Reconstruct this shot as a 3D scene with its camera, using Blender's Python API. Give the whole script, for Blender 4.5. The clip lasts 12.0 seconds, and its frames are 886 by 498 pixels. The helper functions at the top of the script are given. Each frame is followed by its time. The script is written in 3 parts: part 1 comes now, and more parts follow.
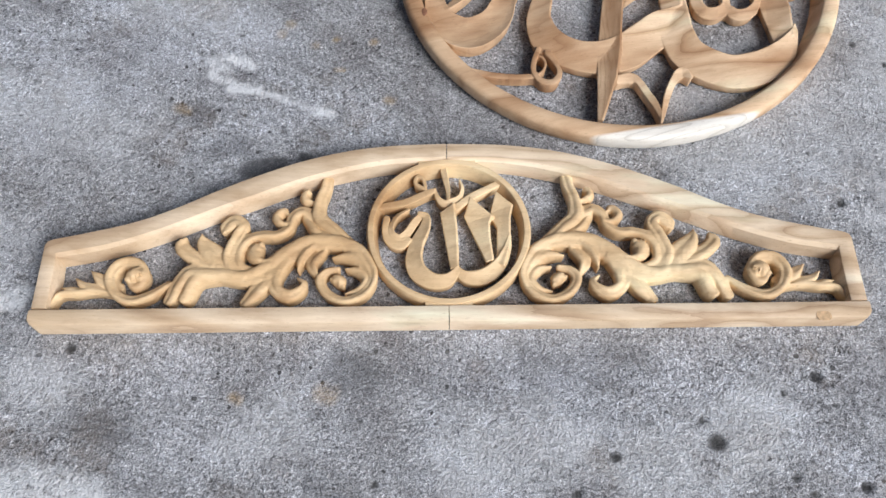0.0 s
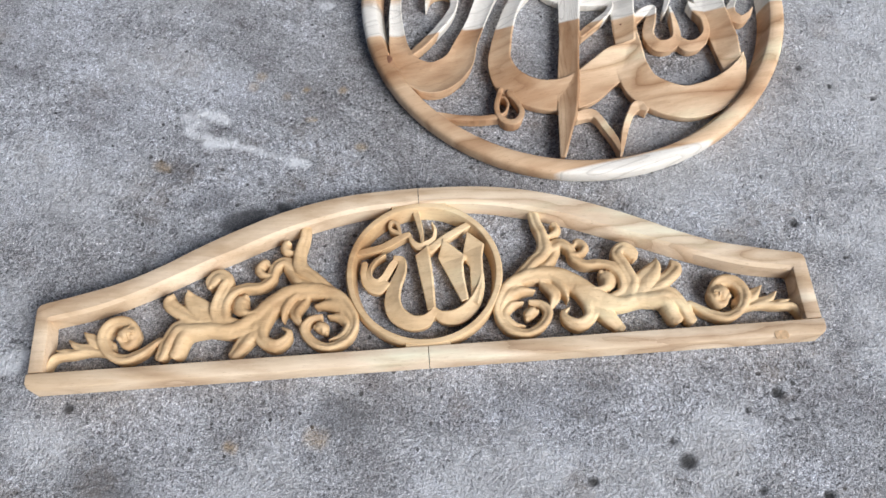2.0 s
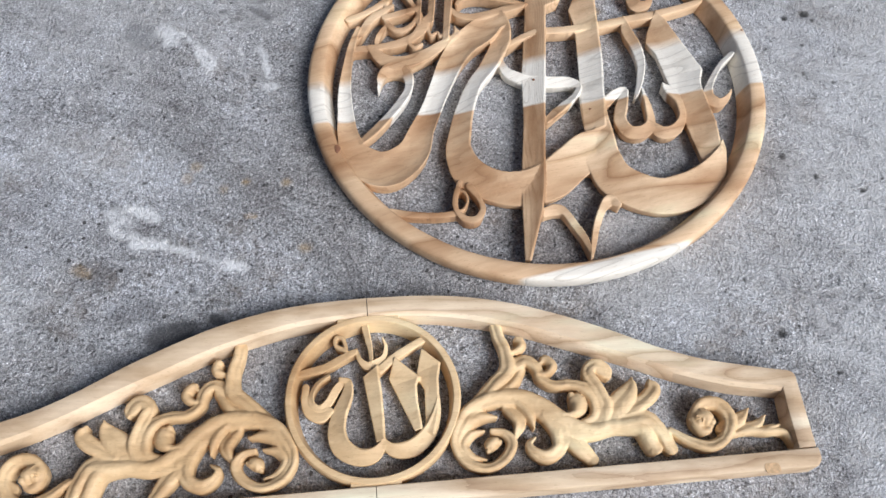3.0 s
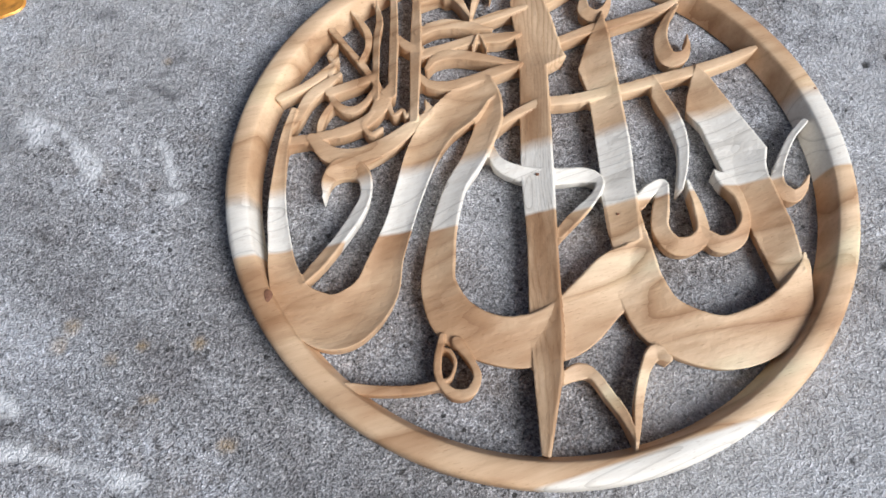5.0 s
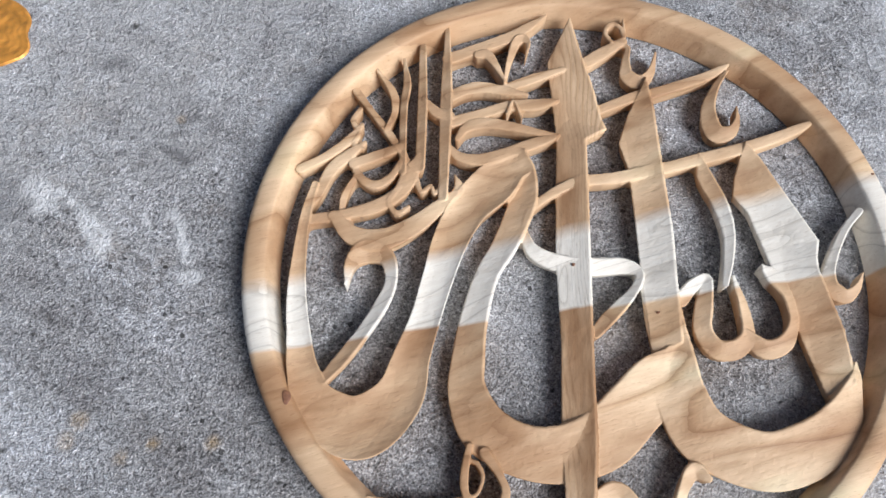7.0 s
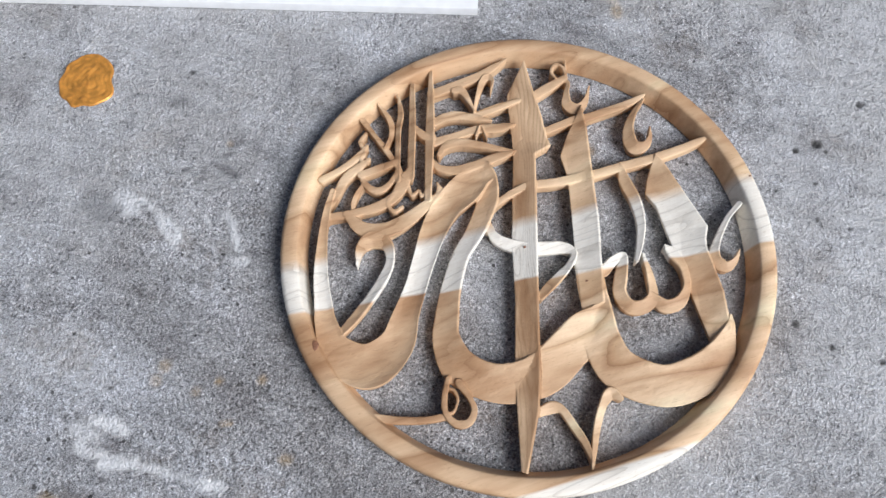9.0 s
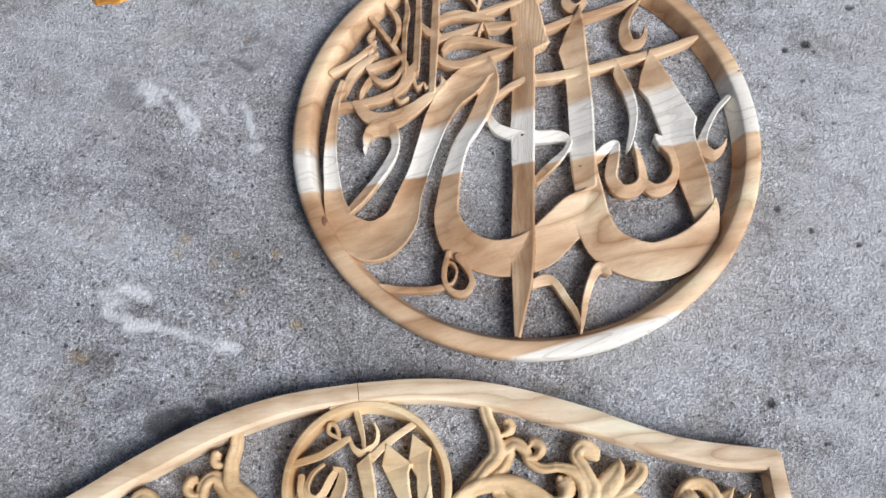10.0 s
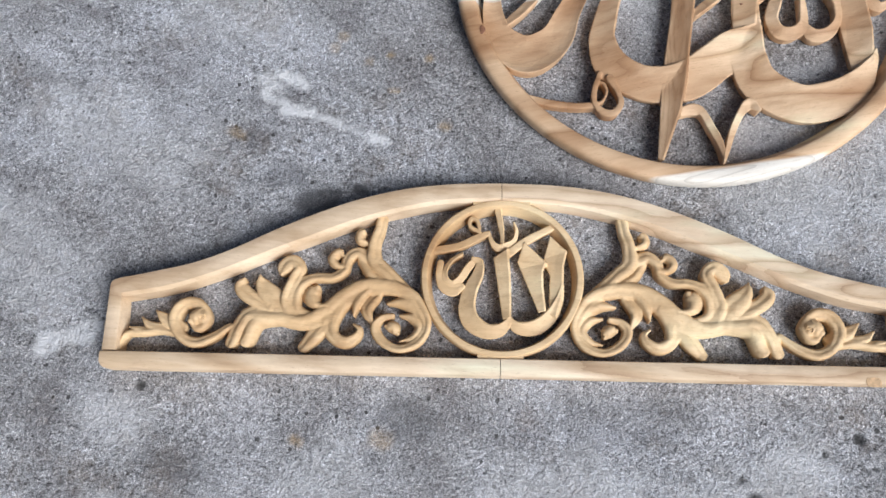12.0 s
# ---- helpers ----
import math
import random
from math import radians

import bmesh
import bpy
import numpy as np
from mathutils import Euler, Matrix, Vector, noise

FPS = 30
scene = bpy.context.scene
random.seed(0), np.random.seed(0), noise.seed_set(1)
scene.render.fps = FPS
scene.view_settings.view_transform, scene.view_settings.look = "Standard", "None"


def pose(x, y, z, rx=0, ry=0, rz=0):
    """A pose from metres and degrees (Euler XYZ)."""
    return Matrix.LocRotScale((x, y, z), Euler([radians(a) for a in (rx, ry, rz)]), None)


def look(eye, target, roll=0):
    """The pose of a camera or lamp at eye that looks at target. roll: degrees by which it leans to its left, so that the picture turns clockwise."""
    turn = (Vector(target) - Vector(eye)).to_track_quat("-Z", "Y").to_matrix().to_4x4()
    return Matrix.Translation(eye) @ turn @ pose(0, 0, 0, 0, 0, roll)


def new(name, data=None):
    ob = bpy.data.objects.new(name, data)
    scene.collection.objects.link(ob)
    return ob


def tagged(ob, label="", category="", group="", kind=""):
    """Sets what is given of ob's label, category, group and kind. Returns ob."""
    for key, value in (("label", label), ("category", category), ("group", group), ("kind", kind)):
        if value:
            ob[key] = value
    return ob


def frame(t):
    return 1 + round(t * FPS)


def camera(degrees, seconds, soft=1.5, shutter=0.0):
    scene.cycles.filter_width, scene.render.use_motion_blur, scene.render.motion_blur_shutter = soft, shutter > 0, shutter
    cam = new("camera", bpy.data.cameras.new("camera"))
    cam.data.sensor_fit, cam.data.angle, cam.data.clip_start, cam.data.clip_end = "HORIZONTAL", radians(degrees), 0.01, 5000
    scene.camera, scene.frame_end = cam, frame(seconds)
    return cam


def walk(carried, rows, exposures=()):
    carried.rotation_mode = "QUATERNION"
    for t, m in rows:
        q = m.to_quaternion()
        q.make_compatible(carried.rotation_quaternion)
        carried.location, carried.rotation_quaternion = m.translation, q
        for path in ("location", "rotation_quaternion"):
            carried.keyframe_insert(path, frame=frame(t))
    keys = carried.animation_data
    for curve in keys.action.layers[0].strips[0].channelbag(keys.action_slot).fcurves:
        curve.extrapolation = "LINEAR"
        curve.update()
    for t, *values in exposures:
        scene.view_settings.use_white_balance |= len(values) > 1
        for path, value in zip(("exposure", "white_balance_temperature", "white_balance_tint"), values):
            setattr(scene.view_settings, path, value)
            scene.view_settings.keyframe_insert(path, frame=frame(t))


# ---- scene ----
cam = camera(55.8, 12.0)
PATH = [
    (0, (-0.0098, -0.5594, 0.8780), (-0.0015, 0.3201, -0.9190), -0.1),
    (0.5, (-0.0207, -0.5656, 0.8990), (-0.0117, 0.3258, -0.8910), 0.0),
    (1, (-0.0348, -0.5610, 0.9240), (-0.0155, 0.3207, -0.8710), 0.4),
    (1.5, (-0.0250, -0.5547, 0.9390), (0.0082, 0.3303, -0.8550), -0.4),
    (2, (0.0016, -0.5341, 0.9430), (0.0490, 0.3392, -0.8550), -1.1),
    (2.5, (0.0076, -0.4940, 0.9300), (0.0928, 0.3903, -0.8620), 1.1),
    (3, (0.0394, -0.3972, 0.8920), (0.1467, 0.5266, -0.8800), 1.7),
    (3.5, (0.0592, -0.3037, 0.8520), (0.1700, 0.6392, -0.9090), 0.7),
    (5.3, (0.0842, -0.0920, 0.6950), (0.2187, 0.7794, -1.1000), 0.8),
    (5.5, (0.0841, -0.0890, 0.6940), (0.2247, 0.7815, -1.1010), 1.3),
    (6, (0.0824, -0.0591, 0.6950), (0.2253, 0.7995, -1.1050), 2.5),
    (6.5, (0.0784, -0.0152, 0.6960), (0.2013, 0.7980, -1.1270), 2.4),
    (7, (0.0782, 0.0348, 0.7180), (0.1851, 0.8046, -1.1250), 1.6),
    (7.2, (0.0798, 0.0529, 0.7310), (0.1820, 0.8095, -1.1170), 1.2),
    (8.8, (0.0863, -0.0560, 0.9450), (0.1784, 0.7064, -0.9020), -0.3),
    (9, (0.0911, -0.0879, 0.9560), (0.1768, 0.6913, -0.8840), -0.9),
    (9.5, (0.0975, -0.1487, 0.9770), (0.1597, 0.6099, -0.8720), -2.0),
    (10, (0.0940, -0.2108, 0.9770), (0.1352, 0.5013, -0.8920), -3.0),
    (10.5, (0.0813, -0.2662, 0.9730), (0.0991, 0.3804, -0.9190), -4.3),
    (11, (0.0583, -0.3107, 0.9700), (0.0513, 0.2853, -0.9390), -5.3),
    (11.5, (0.0160, -0.3397, 0.9670), (-0.0294, 0.2294, -0.9490), -6.4),
    (12, (-0.0217, -0.3516, 0.9670), (-0.1166, 0.1953, -0.9540), -8.6),
]
walk(cam, [(t, look(eye, target, roll)) for t, eye, target, roll in PATH])
# end of path

# ---- light ----
world = bpy.data.worlds.new("sky")
scene.world = world
world.use_nodes = True
nt = world.node_tree
sky = nt.nodes.new("ShaderNodeTexSky")
sky.sky_type, sky.sun_disc = "NISHITA", False
sky.sun_elevation, sky.sun_rotation = radians(42), radians(134.5)
nt.links.new(sky.outputs[0], nt.nodes["Background"].inputs[0])
nt.nodes["Background"].inputs[1].default_value = 0.047
sky.dust_density, sky.air_density, sky.ozone_density = 4.0, 0.8, 0.5
sun_data = bpy.data.lights.new("sun", "SUN")
sun_data.energy, sun_data.angle, sun_data.color = 3.0, radians(34), (0.905, 0.95, 1.03)
sun = new("sun", sun_data)
sun.matrix_world = look((2.95, -2.9, 3.7), (0, 0, 0))
scene.view_settings.exposure = 0.45


# ---- materials ----
def nodes_of(name):
    m = bpy.data.materials.new(name)
    m.use_nodes = True
    return m, m.node_tree.nodes, m.node_tree.links, m.node_tree.nodes["Principled BSDF"]


def node(N, kind, **values):
    n = N.new(kind)
    for key, value in values.items():
        n.inputs[key].default_value = value
    return n


def ramp(N, stops):
    r = N.new("ShaderNodeValToRGB")
    e = r.color_ramp.elements
    while len(e) < len(stops):
        e.new(0.5)
    for el, (p, c) in zip(e, stops):
        el.position, el.color = p, (*c, 1) if len(c) == 3 else c
    return r


def mapped(N, L, scale, turn=0.0):
    co = N.new("ShaderNodeTexCoord")
    turned = N.new("ShaderNodeMapping")
    turned.inputs["Rotation"].default_value = (0, 0, radians(turn))
    mp = N.new("ShaderNodeMapping")
    mp.inputs["Scale"].default_value = scale
    L.new(co.outputs["Object"], turned.inputs[0])
    L.new(turned.outputs[0], mp.inputs[0])
    return mp


def mix(N, L, mode, fac, a, b):
    m = N.new("ShaderNodeMix")
    m.data_type, m.blend_type = "RGBA", mode
    for value, socket in ((fac, m.inputs[0]), (a, m.inputs[6]), (b, m.inputs[7])):
        if isinstance(value, (int, float)):
            socket.default_value = value
        elif isinstance(value, tuple):
            socket.default_value = (*value, 1)
        else:
            L.new(value, socket)
    return m.outputs[2]


def math_node(N, L, op, a, b=None, c=None, clamp=False):
    m = N.new("ShaderNodeMath")
    m.operation, m.use_clamp = op, clamp
    for value, socket in zip((a, b, c), m.inputs):
        if isinstance(value, (int, float)):
            socket.default_value = value
        elif value is not None:
            L.new(value, socket)
    return m.outputs[0]


def wood(name, dark, light, turn, tone, rings, band=False):
    """Raw teak: growth-ring figure from stretched noise, fine fibres, darker pores, tool marks."""
    m, N, L, b = nodes_of(name)

    def tex(scale, stretch, detail=3.0, rough=0.55):
        n = node(N, "ShaderNodeTexNoise", Scale=scale, Detail=detail, Roughness=rough)
        L.new(mapped(N, L, stretch, turn).outputs[0], n.inputs["Vector"])
        return n.outputs[0]

    figure = tex(2.6, (1.0, 4.5, 2.0), 2.0)
    tint = tex(3.0, (1.5, 5.0, 3.0), 3.0)
    fibre = tex(24.0, (1.0, 11.0, 8.0), 5.0, 0.62)
    pores = tex(110.0, (1.0, 7.0, 4.0), 2.0)
    base = ramp(N, [(0.36, dark), (0.5, tuple((p + q) / 2 for p, q in zip(dark, light))), (0.6, light), (0.7, tuple(min(0.86, c * 1.12 + 0.03) for c in light))])
    L.new(tint, base.inputs[0])
    wander = math_node(N, L, "MULTIPLY_ADD", tex(14.0, (1.0, 3.0, 2.0), 4.0, 0.6), 0.05, figure)
    year = math_node(N, L, "FRACT", math_node(N, L, "MULTIPLY", wander, rings))
    lines = ramp(N, [(0.0, (0.50, 0.39, 0.31)), (0.14, (0.78, 0.70, 0.62)), (0.42, (1, 1, 1)), (0.8, (1, 1, 1)), (1.0, (0.72, 0.64, 0.57))])
    L.new(year, lines.inputs[0])
    grain = ramp(N, [(0.3, (0.90, 0.87, 0.84)), (0.62, (1.02, 1.02, 1.02))])
    L.new(fibre, grain.inputs[0])
    pits = ramp(N, [(0.27, (0.62, 0.55, 0.48)), (0.38, (1, 1, 1))])
    L.new(pores, pits.inputs[0])
    gate = ramp(N, [(0.38, (0.1, 0.1, 0.1)), (0.54, (1, 1, 1))])
    L.new(tex(4.0, (1.0, 1.6, 1.0), 2.0), gate.inputs[0])
    col = mix(N, L, "MULTIPLY", math_node(N, L, "MULTIPLY", gate.outputs[0], tone), base.outputs[0], lines.outputs[0])
    col = mix(N, L, "MULTIPLY", 0.8, col, grain.outputs[0])
    # brown early wood and rubbed-in dust
    mottle = ramp(N, [(0.34, (0.62, 0.51, 0.42)), (0.48, (0.95, 0.93, 0.91)), (0.66, (1.1, 1.11, 1.12))])
    L.new(tex(9.0, (1.0, 2.6, 2.0), 4.0, 0.55), mottle.inputs[0])
    col = mix(N, L, "MULTIPLY", 0.6, col, mottle.outputs[0])
    if band:
        sep = N.new("ShaderNodeSeparateXYZ")
        L.new(mapped(N, L, (1, 1, 1)).outputs[0], sep.inputs[0])
        x, y = sep.outputs[0], sep.outputs[1]
        wavy = math_node(N, L, "MULTIPLY_ADD", tint, 0.016, -0.008)
        under = math_node(N, L, "SUBTRACT", math_node(N, L, "ADD", y, wavy), math_node(N, L, "MULTIPLY_ADD", x, BAND_LOW[1], BAND_LOW[0]))
        over = math_node(N, L, "SUBTRACT", math_node(N, L, "MULTIPLY_ADD", x, BAND_HIGH[1], BAND_HIGH[0]), math_node(N, L, "ADD", y, wavy))
        low = math_node(N, L, "MULTIPLY", under, 300, clamp=True)
        high = math_node(N, L, "MULTIPLY_ADD", over, 70, 0.3, clamp=True)
        patch = math_node(N, L, "SUBTRACT", math_node(N, L, "MULTIPLY_ADD", x, SAP[1], SAP[0]), y)
        patch = math_node(N, L, "MULTIPLY", math_node(N, L, "ADD", patch, wavy), 300, clamp=True)
        pale = math_node(N, L, "MAXIMUM", math_node(N, L, "MULTIPLY", low, high), patch)
        sap = mix(N, L, "MULTIPLY", 0.75, (0.80, 0.76, 0.68), grain.outputs[0])
        grey = ramp(N, [(0.0, (0.52, 0.50, 0.48)), (0.16, (0.93, 0.93, 0.93)), (0.5, (1, 1, 1)), (1.0, (0.9, 0.9, 0.9))])
        L.new(math_node(N, L, "FRACT", math_node(N, L, "MULTIPLY", figure, rings * 1.7)), grey.inputs[0])
        streak = mix(N, L, "MULTIPLY", 0.6, sap, grey.outputs[0])
        # the heartwood is darkest where it borders the sapwood
        border = math_node(N, L, "MULTIPLY", math_node(N, L, "MULTIPLY_ADD", under, 24.0, 1.0, clamp=True), math_node(N, L, "MULTIPLY_ADD", tint, 1.3, -0.1, clamp=True))
        above = math_node(N, L, "MULTIPLY", math_node(N, L, "MULTIPLY_ADD", over, 24.0, 1.0, clamp=True), math_node(N, L, "MULTIPLY_ADD", figure, 1.3, -0.1, clamp=True))
        col = mix(N, L, "MULTIPLY", math_node(N, L, "MAXIMUM", border, above), col, (0.84, 0.74, 0.66))
        col = mix(N, L, "MIX", pale, col, streak)
    col = mix(N, L, "MULTIPLY", 0.5, col, pits.outputs[0])
    L.new(col, b.inputs["Base Color"])
    L.new(math_node(N, L, "MULTIPLY_ADD", fibre, 0.3, 0.42), b.inputs["Roughness"])
    b.inputs["Specular IOR Level"].default_value = 0.35
    tool = node(N, "ShaderNodeTexNoise", Scale=130.0, Detail=3.0)
    L.new(mapped(N, L, (1, 1, 1)).outputs[0], tool.inputs["Vector"])
    bump = node(N, "ShaderNodeBump", Strength=0.4, Distance=0.0012)
    L.new(math_node(N, L, "ADD", math_node(N, L, "ADD", fibre, tool.outputs[0]), math_node(N, L, "MULTIPLY", pores, 0.5)), bump.inputs["Height"])
    L.new(bump.outputs[0], b.inputs["Normal"])
    return m


# pale sapwood across the roundel: lines y = a + b x that bound it, in the roundel's own plane
BAND_LOW, BAND_HIGH, SAP = (-0.048, 0.035), (0.031, 0.085), (-0.284, 0.16)
teak = wood("roundel_teak", (0.52, 0.335, 0.195), (0.84, 0.66, 0.455), -11, 0.85, 8.0, True)
upright_teak = wood("straight_grained_teak", (0.44, 0.275, 0.155), (0.80, 0.61, 0.41), -81, 0.6, 34.0, True)
pale_teak = wood("carved_teak", (0.60, 0.405, 0.215), (0.80, 0.605, 0.365), 2, 0.3, 7.0)
rail_teak = wood("planed_teak", (0.63, 0.475, 0.31), (0.84, 0.69, 0.51), 3, 0.75, 8.0)


def concrete():
    m, N, L, b = nodes_of("worn_concrete")
    co = mapped(N, L, (1, 1, 1))

    def tex(scale, detail=4.0, rough=0.6):
        n = node(N, "ShaderNodeTexNoise", Scale=scale, Detail=detail, Roughness=rough)
        L.new(co.outputs[0], n.inputs["Vector"])
        return n.outputs[0]

    patches, cloud, lumps, grit, sand = tex(1.9, 5), tex(9, 6, 0.65), tex(120, 3), tex(300, 3, 0.7), tex(560, 2)
    worn = ramp(N, [(0.40, (0.25, 0.25, 0.25)), (0.62, (1, 1, 1))])
    L.new(tex(6.5, 5, 0.6), worn.inputs[0])
    c1 = ramp(N, [(0.36, (0.335, 0.328, 0.326)), (0.5, (0.405, 0.408, 0.418)), (0.64, (0.455, 0.465, 0.488))])
    L.new(patches, c1.inputs[0])
    c2 = ramp(N, [(0.32, (0.66, 0.635, 0.63)), (0.5, (1, 1, 1)), (0.66, (1.26, 1.265, 1.29))])
    L.new(cloud, c2.inputs[0])
    c3 = ramp(N, [(0.34, (0.16, 0.15, 0.145)), (0.42, (0.80, 0.80, 0.80)), (0.56, (1.1, 1.1, 1.1)), (0.68, (2.0, 2.0, 2.02))])
    L.new(grit, c3.inputs[0])
    c4 = ramp(N, [(0.36, (0.4, 0.4, 0.4)), (0.5, (1.0, 1.0, 1.0)), (0.64, (1.7, 1.7, 1.7))])
    L.new(sand, c4.inputs[0])
    c5 = ramp(N, [(0.34, (0.5, 0.49, 0.48)), (0.46, (0.97, 0.97, 0.97)), (0.66, (1.2, 1.2, 1.2))])
    L.new(lumps, c5.inputs[0])
    streak = node(N, "ShaderNodeTexNoise", Scale=5.0, Detail=5.0, Roughness=0.6)
    L.new(mapped(N, L, (1.0, 9.0, 1.0), 28).outputs[0], streak.inputs["Vector"])
    c6 = ramp(N, [(0.36, (0.84, 0.83, 0.82)), (0.64, (1.12, 1.12, 1.12))])
    L.new(streak.outputs[0], c6.inputs[0])
    col = mix(N, L, "MULTIPLY", 1.0, c1.outputs[0], c2.outputs[0])
    col = mix(N, L, "MULTIPLY", 0.8, col, c6.outputs[0])
    col = mix(N, L, "MULTIPLY", worn.outputs[0], col, c5.outputs[0])
    col = mix(N, L, "MULTIPLY", math_node(N, L, "MULTIPLY_ADD", worn.outputs[0], 0.3, 0.6), col, c3.outputs[0])
    col = mix(N, L, "MULTIPLY", 0.65, col, c4.outputs[0])
    # small air holes and pale sand grains
    ragged = N.new("ShaderNodeVectorMath")
    ragged.operation = "MULTIPLY_ADD"
    jitter = node(N, "ShaderNodeTexNoise", Scale=220.0, Detail=2.0)
    L.new(co.outputs[0], jitter.inputs["Vector"])
    L.new(jitter.outputs["Color"], ragged.inputs[0])
    ragged.inputs[1].default_value = (0.004, 0.004, 0.0)
    L.new(co.outputs[0], ragged.inputs[2])
    for scale, size, share, tint, strength in ((60.0, 0.14, 0.78, (0.05, 0.048, 0.046), 0.85), (26.0, 0.075, 0.82, (0.06, 0.058, 0.055), 0.8), (75.0, 0.16, 0.8, (0.75, 0.75, 0.75), 0.6)):
        cells = node(N, "ShaderNodeTexVoronoi", Scale=scale)
        L.new(ragged.outputs[0], cells.inputs["Vector"])
        pick = N.new("ShaderNodeSeparateColor")
        L.new(cells.outputs["Color"], pick.inputs[0])
        dot = math_node(N, L, "MULTIPLY", math_node(N, L, "LESS_THAN", cells.outputs["Distance"], size), math_node(N, L, "GREATER_THAN", pick.outputs[0], share))
        col = mix(N, L, "MIX", math_node(N, L, "MULTIPLY", dot, strength), col, tint)
    # brown earth stains
    rust = ramp(N, [(0.55, (0, 0, 0)), (0.72, (0.5, 0.5, 0.5))])
    L.new(tex(7.0, 6, 0.7), rust.inputs[0])
    col = mix(N, L, "MIX", rust.outputs[0], col, (0.27, 0.21, 0.155))
    smear = tex(95, 5, 0.8)
    for key, tint in (("chalk_and_light", (0.88, 0.885, 0.89)), ("grime_and_shade", (0.07, 0.07, 0.072)), ("ochre", (0.5, 0.3, 0.07)), ("pit", (0.055, 0.053, 0.05))):
        at = N.new("ShaderNodeAttribute")
        at.attribute_name = key
        gate = N.new("ShaderNodeMath")
        gate.operation = "MULTIPLY"
        edge = ramp(N, [(0.33, (0.02, 0.02, 0.02) if key == "chalk_and_light" else (0.3, 0.3, 0.3)), (0.50, (1, 1, 1))])
        L.new({"pit": at.outputs["Fac"], "chalk_and_light": smear}.get(key, grit), edge.inputs[0])
        L.new(at.outputs["Fac"], gate.inputs[0])
        L.new(edge.outputs[0], gate.inputs[1])
        gate.use_clamp = True
        col = mix(N, L, "MIX", gate.outputs[0], col, tint)
    L.new(col, b.inputs["Base Color"])
    b.inputs["Roughness"].default_value = 0.88
    b.inputs["Specular IOR Level"].default_value = 0.25
    relief = math_node(N, L, "ADD", math_node(N, L, "MULTIPLY", sand, 0.5), math_node(N, L, "MULTIPLY_ADD", math_node(N, L, "MULTIPLY", lumps, math_node(N, L, "MULTIPLY_ADD", worn.outputs[0], 0.6, 0.4)), 1.1, math_node(N, L, "MULTIPLY", grit, 1.2)))
    bump = node(N, "ShaderNodeBump", Strength=1.0, Distance=0.005)
    L.new(relief, bump.inputs["Height"])
    L.new(bump.outputs[0], b.inputs["Normal"])
    return m


concrete_mat = concrete()


def plain(name, colour, rough, bump_scale, bump, metal=0.0, spread=0.15):
    m, N, L, b = nodes_of(name)
    n = node(N, "ShaderNodeTexNoise", Scale=bump_scale, Detail=5.0)
    L.new(mapped(N, L, (1, 1, 1)).outputs[0], n.inputs["Vector"])
    r = ramp(N, [(0.3, tuple(c * (1 - spread) for c in colour)), (0.7, tuple(min(1, c * (1 + spread)) for c in colour))])
    L.new(n.outputs[0], r.inputs[0])
    L.new(r.outputs[0], b.inputs["Base Color"])
    b.inputs["Roughness"].default_value, b.inputs["Metallic"].default_value = rough, metal
    bp = node(N, "ShaderNodeBump", Strength=0.6, Distance=bump)
    L.new(n.outputs[0], bp.inputs["Height"])
    L.new(bp.outputs[0], b.inputs["Normal"])
    return m


gold_paint = plain("dried_gold_paint", (0.68, 0.30, 0.06), 0.38, 70, 0.004, 0.35, 0.35)
knot_wood = plain("knot_wood", (0.22, 0.10, 0.055), 0.6, 300, 0.0006, 0.0, 0.3)
filler_wood = plain("filler_wood", (0.60, 0.40, 0.225), 0.6, 260, 0.0003, 0.0, 0.25)
white_paint = plain("white_paint", (0.78, 0.79, 0.80), 0.5, 60, 0.0006, 0.0, 0.05)


# ---- shapes ----
def finish(name, verts, faces, mat, parent=None, label="", sharp=40):
    me = bpy.data.meshes.new(name)
    me.from_pydata(verts, [], faces)
    bm = bmesh.new()
    bm.from_mesh(me)
    bmesh.ops.recalc_face_normals(bm, faces=bm.faces)
    for f in bm.faces:
        f.smooth = True
    for e in bm.edges:
        e.smooth = len(e.link_faces) == 2 and e.calc_face_angle(0) < radians(sharp)
    bm.to_mesh(me)
    bm.free()
    me.materials.append(mat)
    ob = new(name, me)
    if parent:
        ob.parent = parent
    if label:
        tagged(ob, label)
    return ob


def spline(points, step):
    """Catmull-Rom through the points (rows of numbers), resampled about every step in x, y."""
    p = np.array(points, float)
    p = np.vstack([2 * p[0] - p[1], p, 2 * p[-1] - p[-2]])
    p[0, 2:], p[-1, 2:] = p[1, 2:], p[-2, 2:]
    rows = []
    for i in range(1, len(p) - 2):
        n = max(3, int(np.hypot(*(p[i + 1] - p[i])[:2]) / step))
        for t in np.arange(n) / n:
            a, b, c, d = p[i - 1], p[i], p[i + 1], p[i + 2]
            rows.append(0.5 * (2 * b + (c - a) * t + (2 * a - 5 * b + 4 * c - d) * t * t + (3 * b - a - 3 * c + d) * t ** 3))
    rows.append(p[-2])
    return np.array(rows)


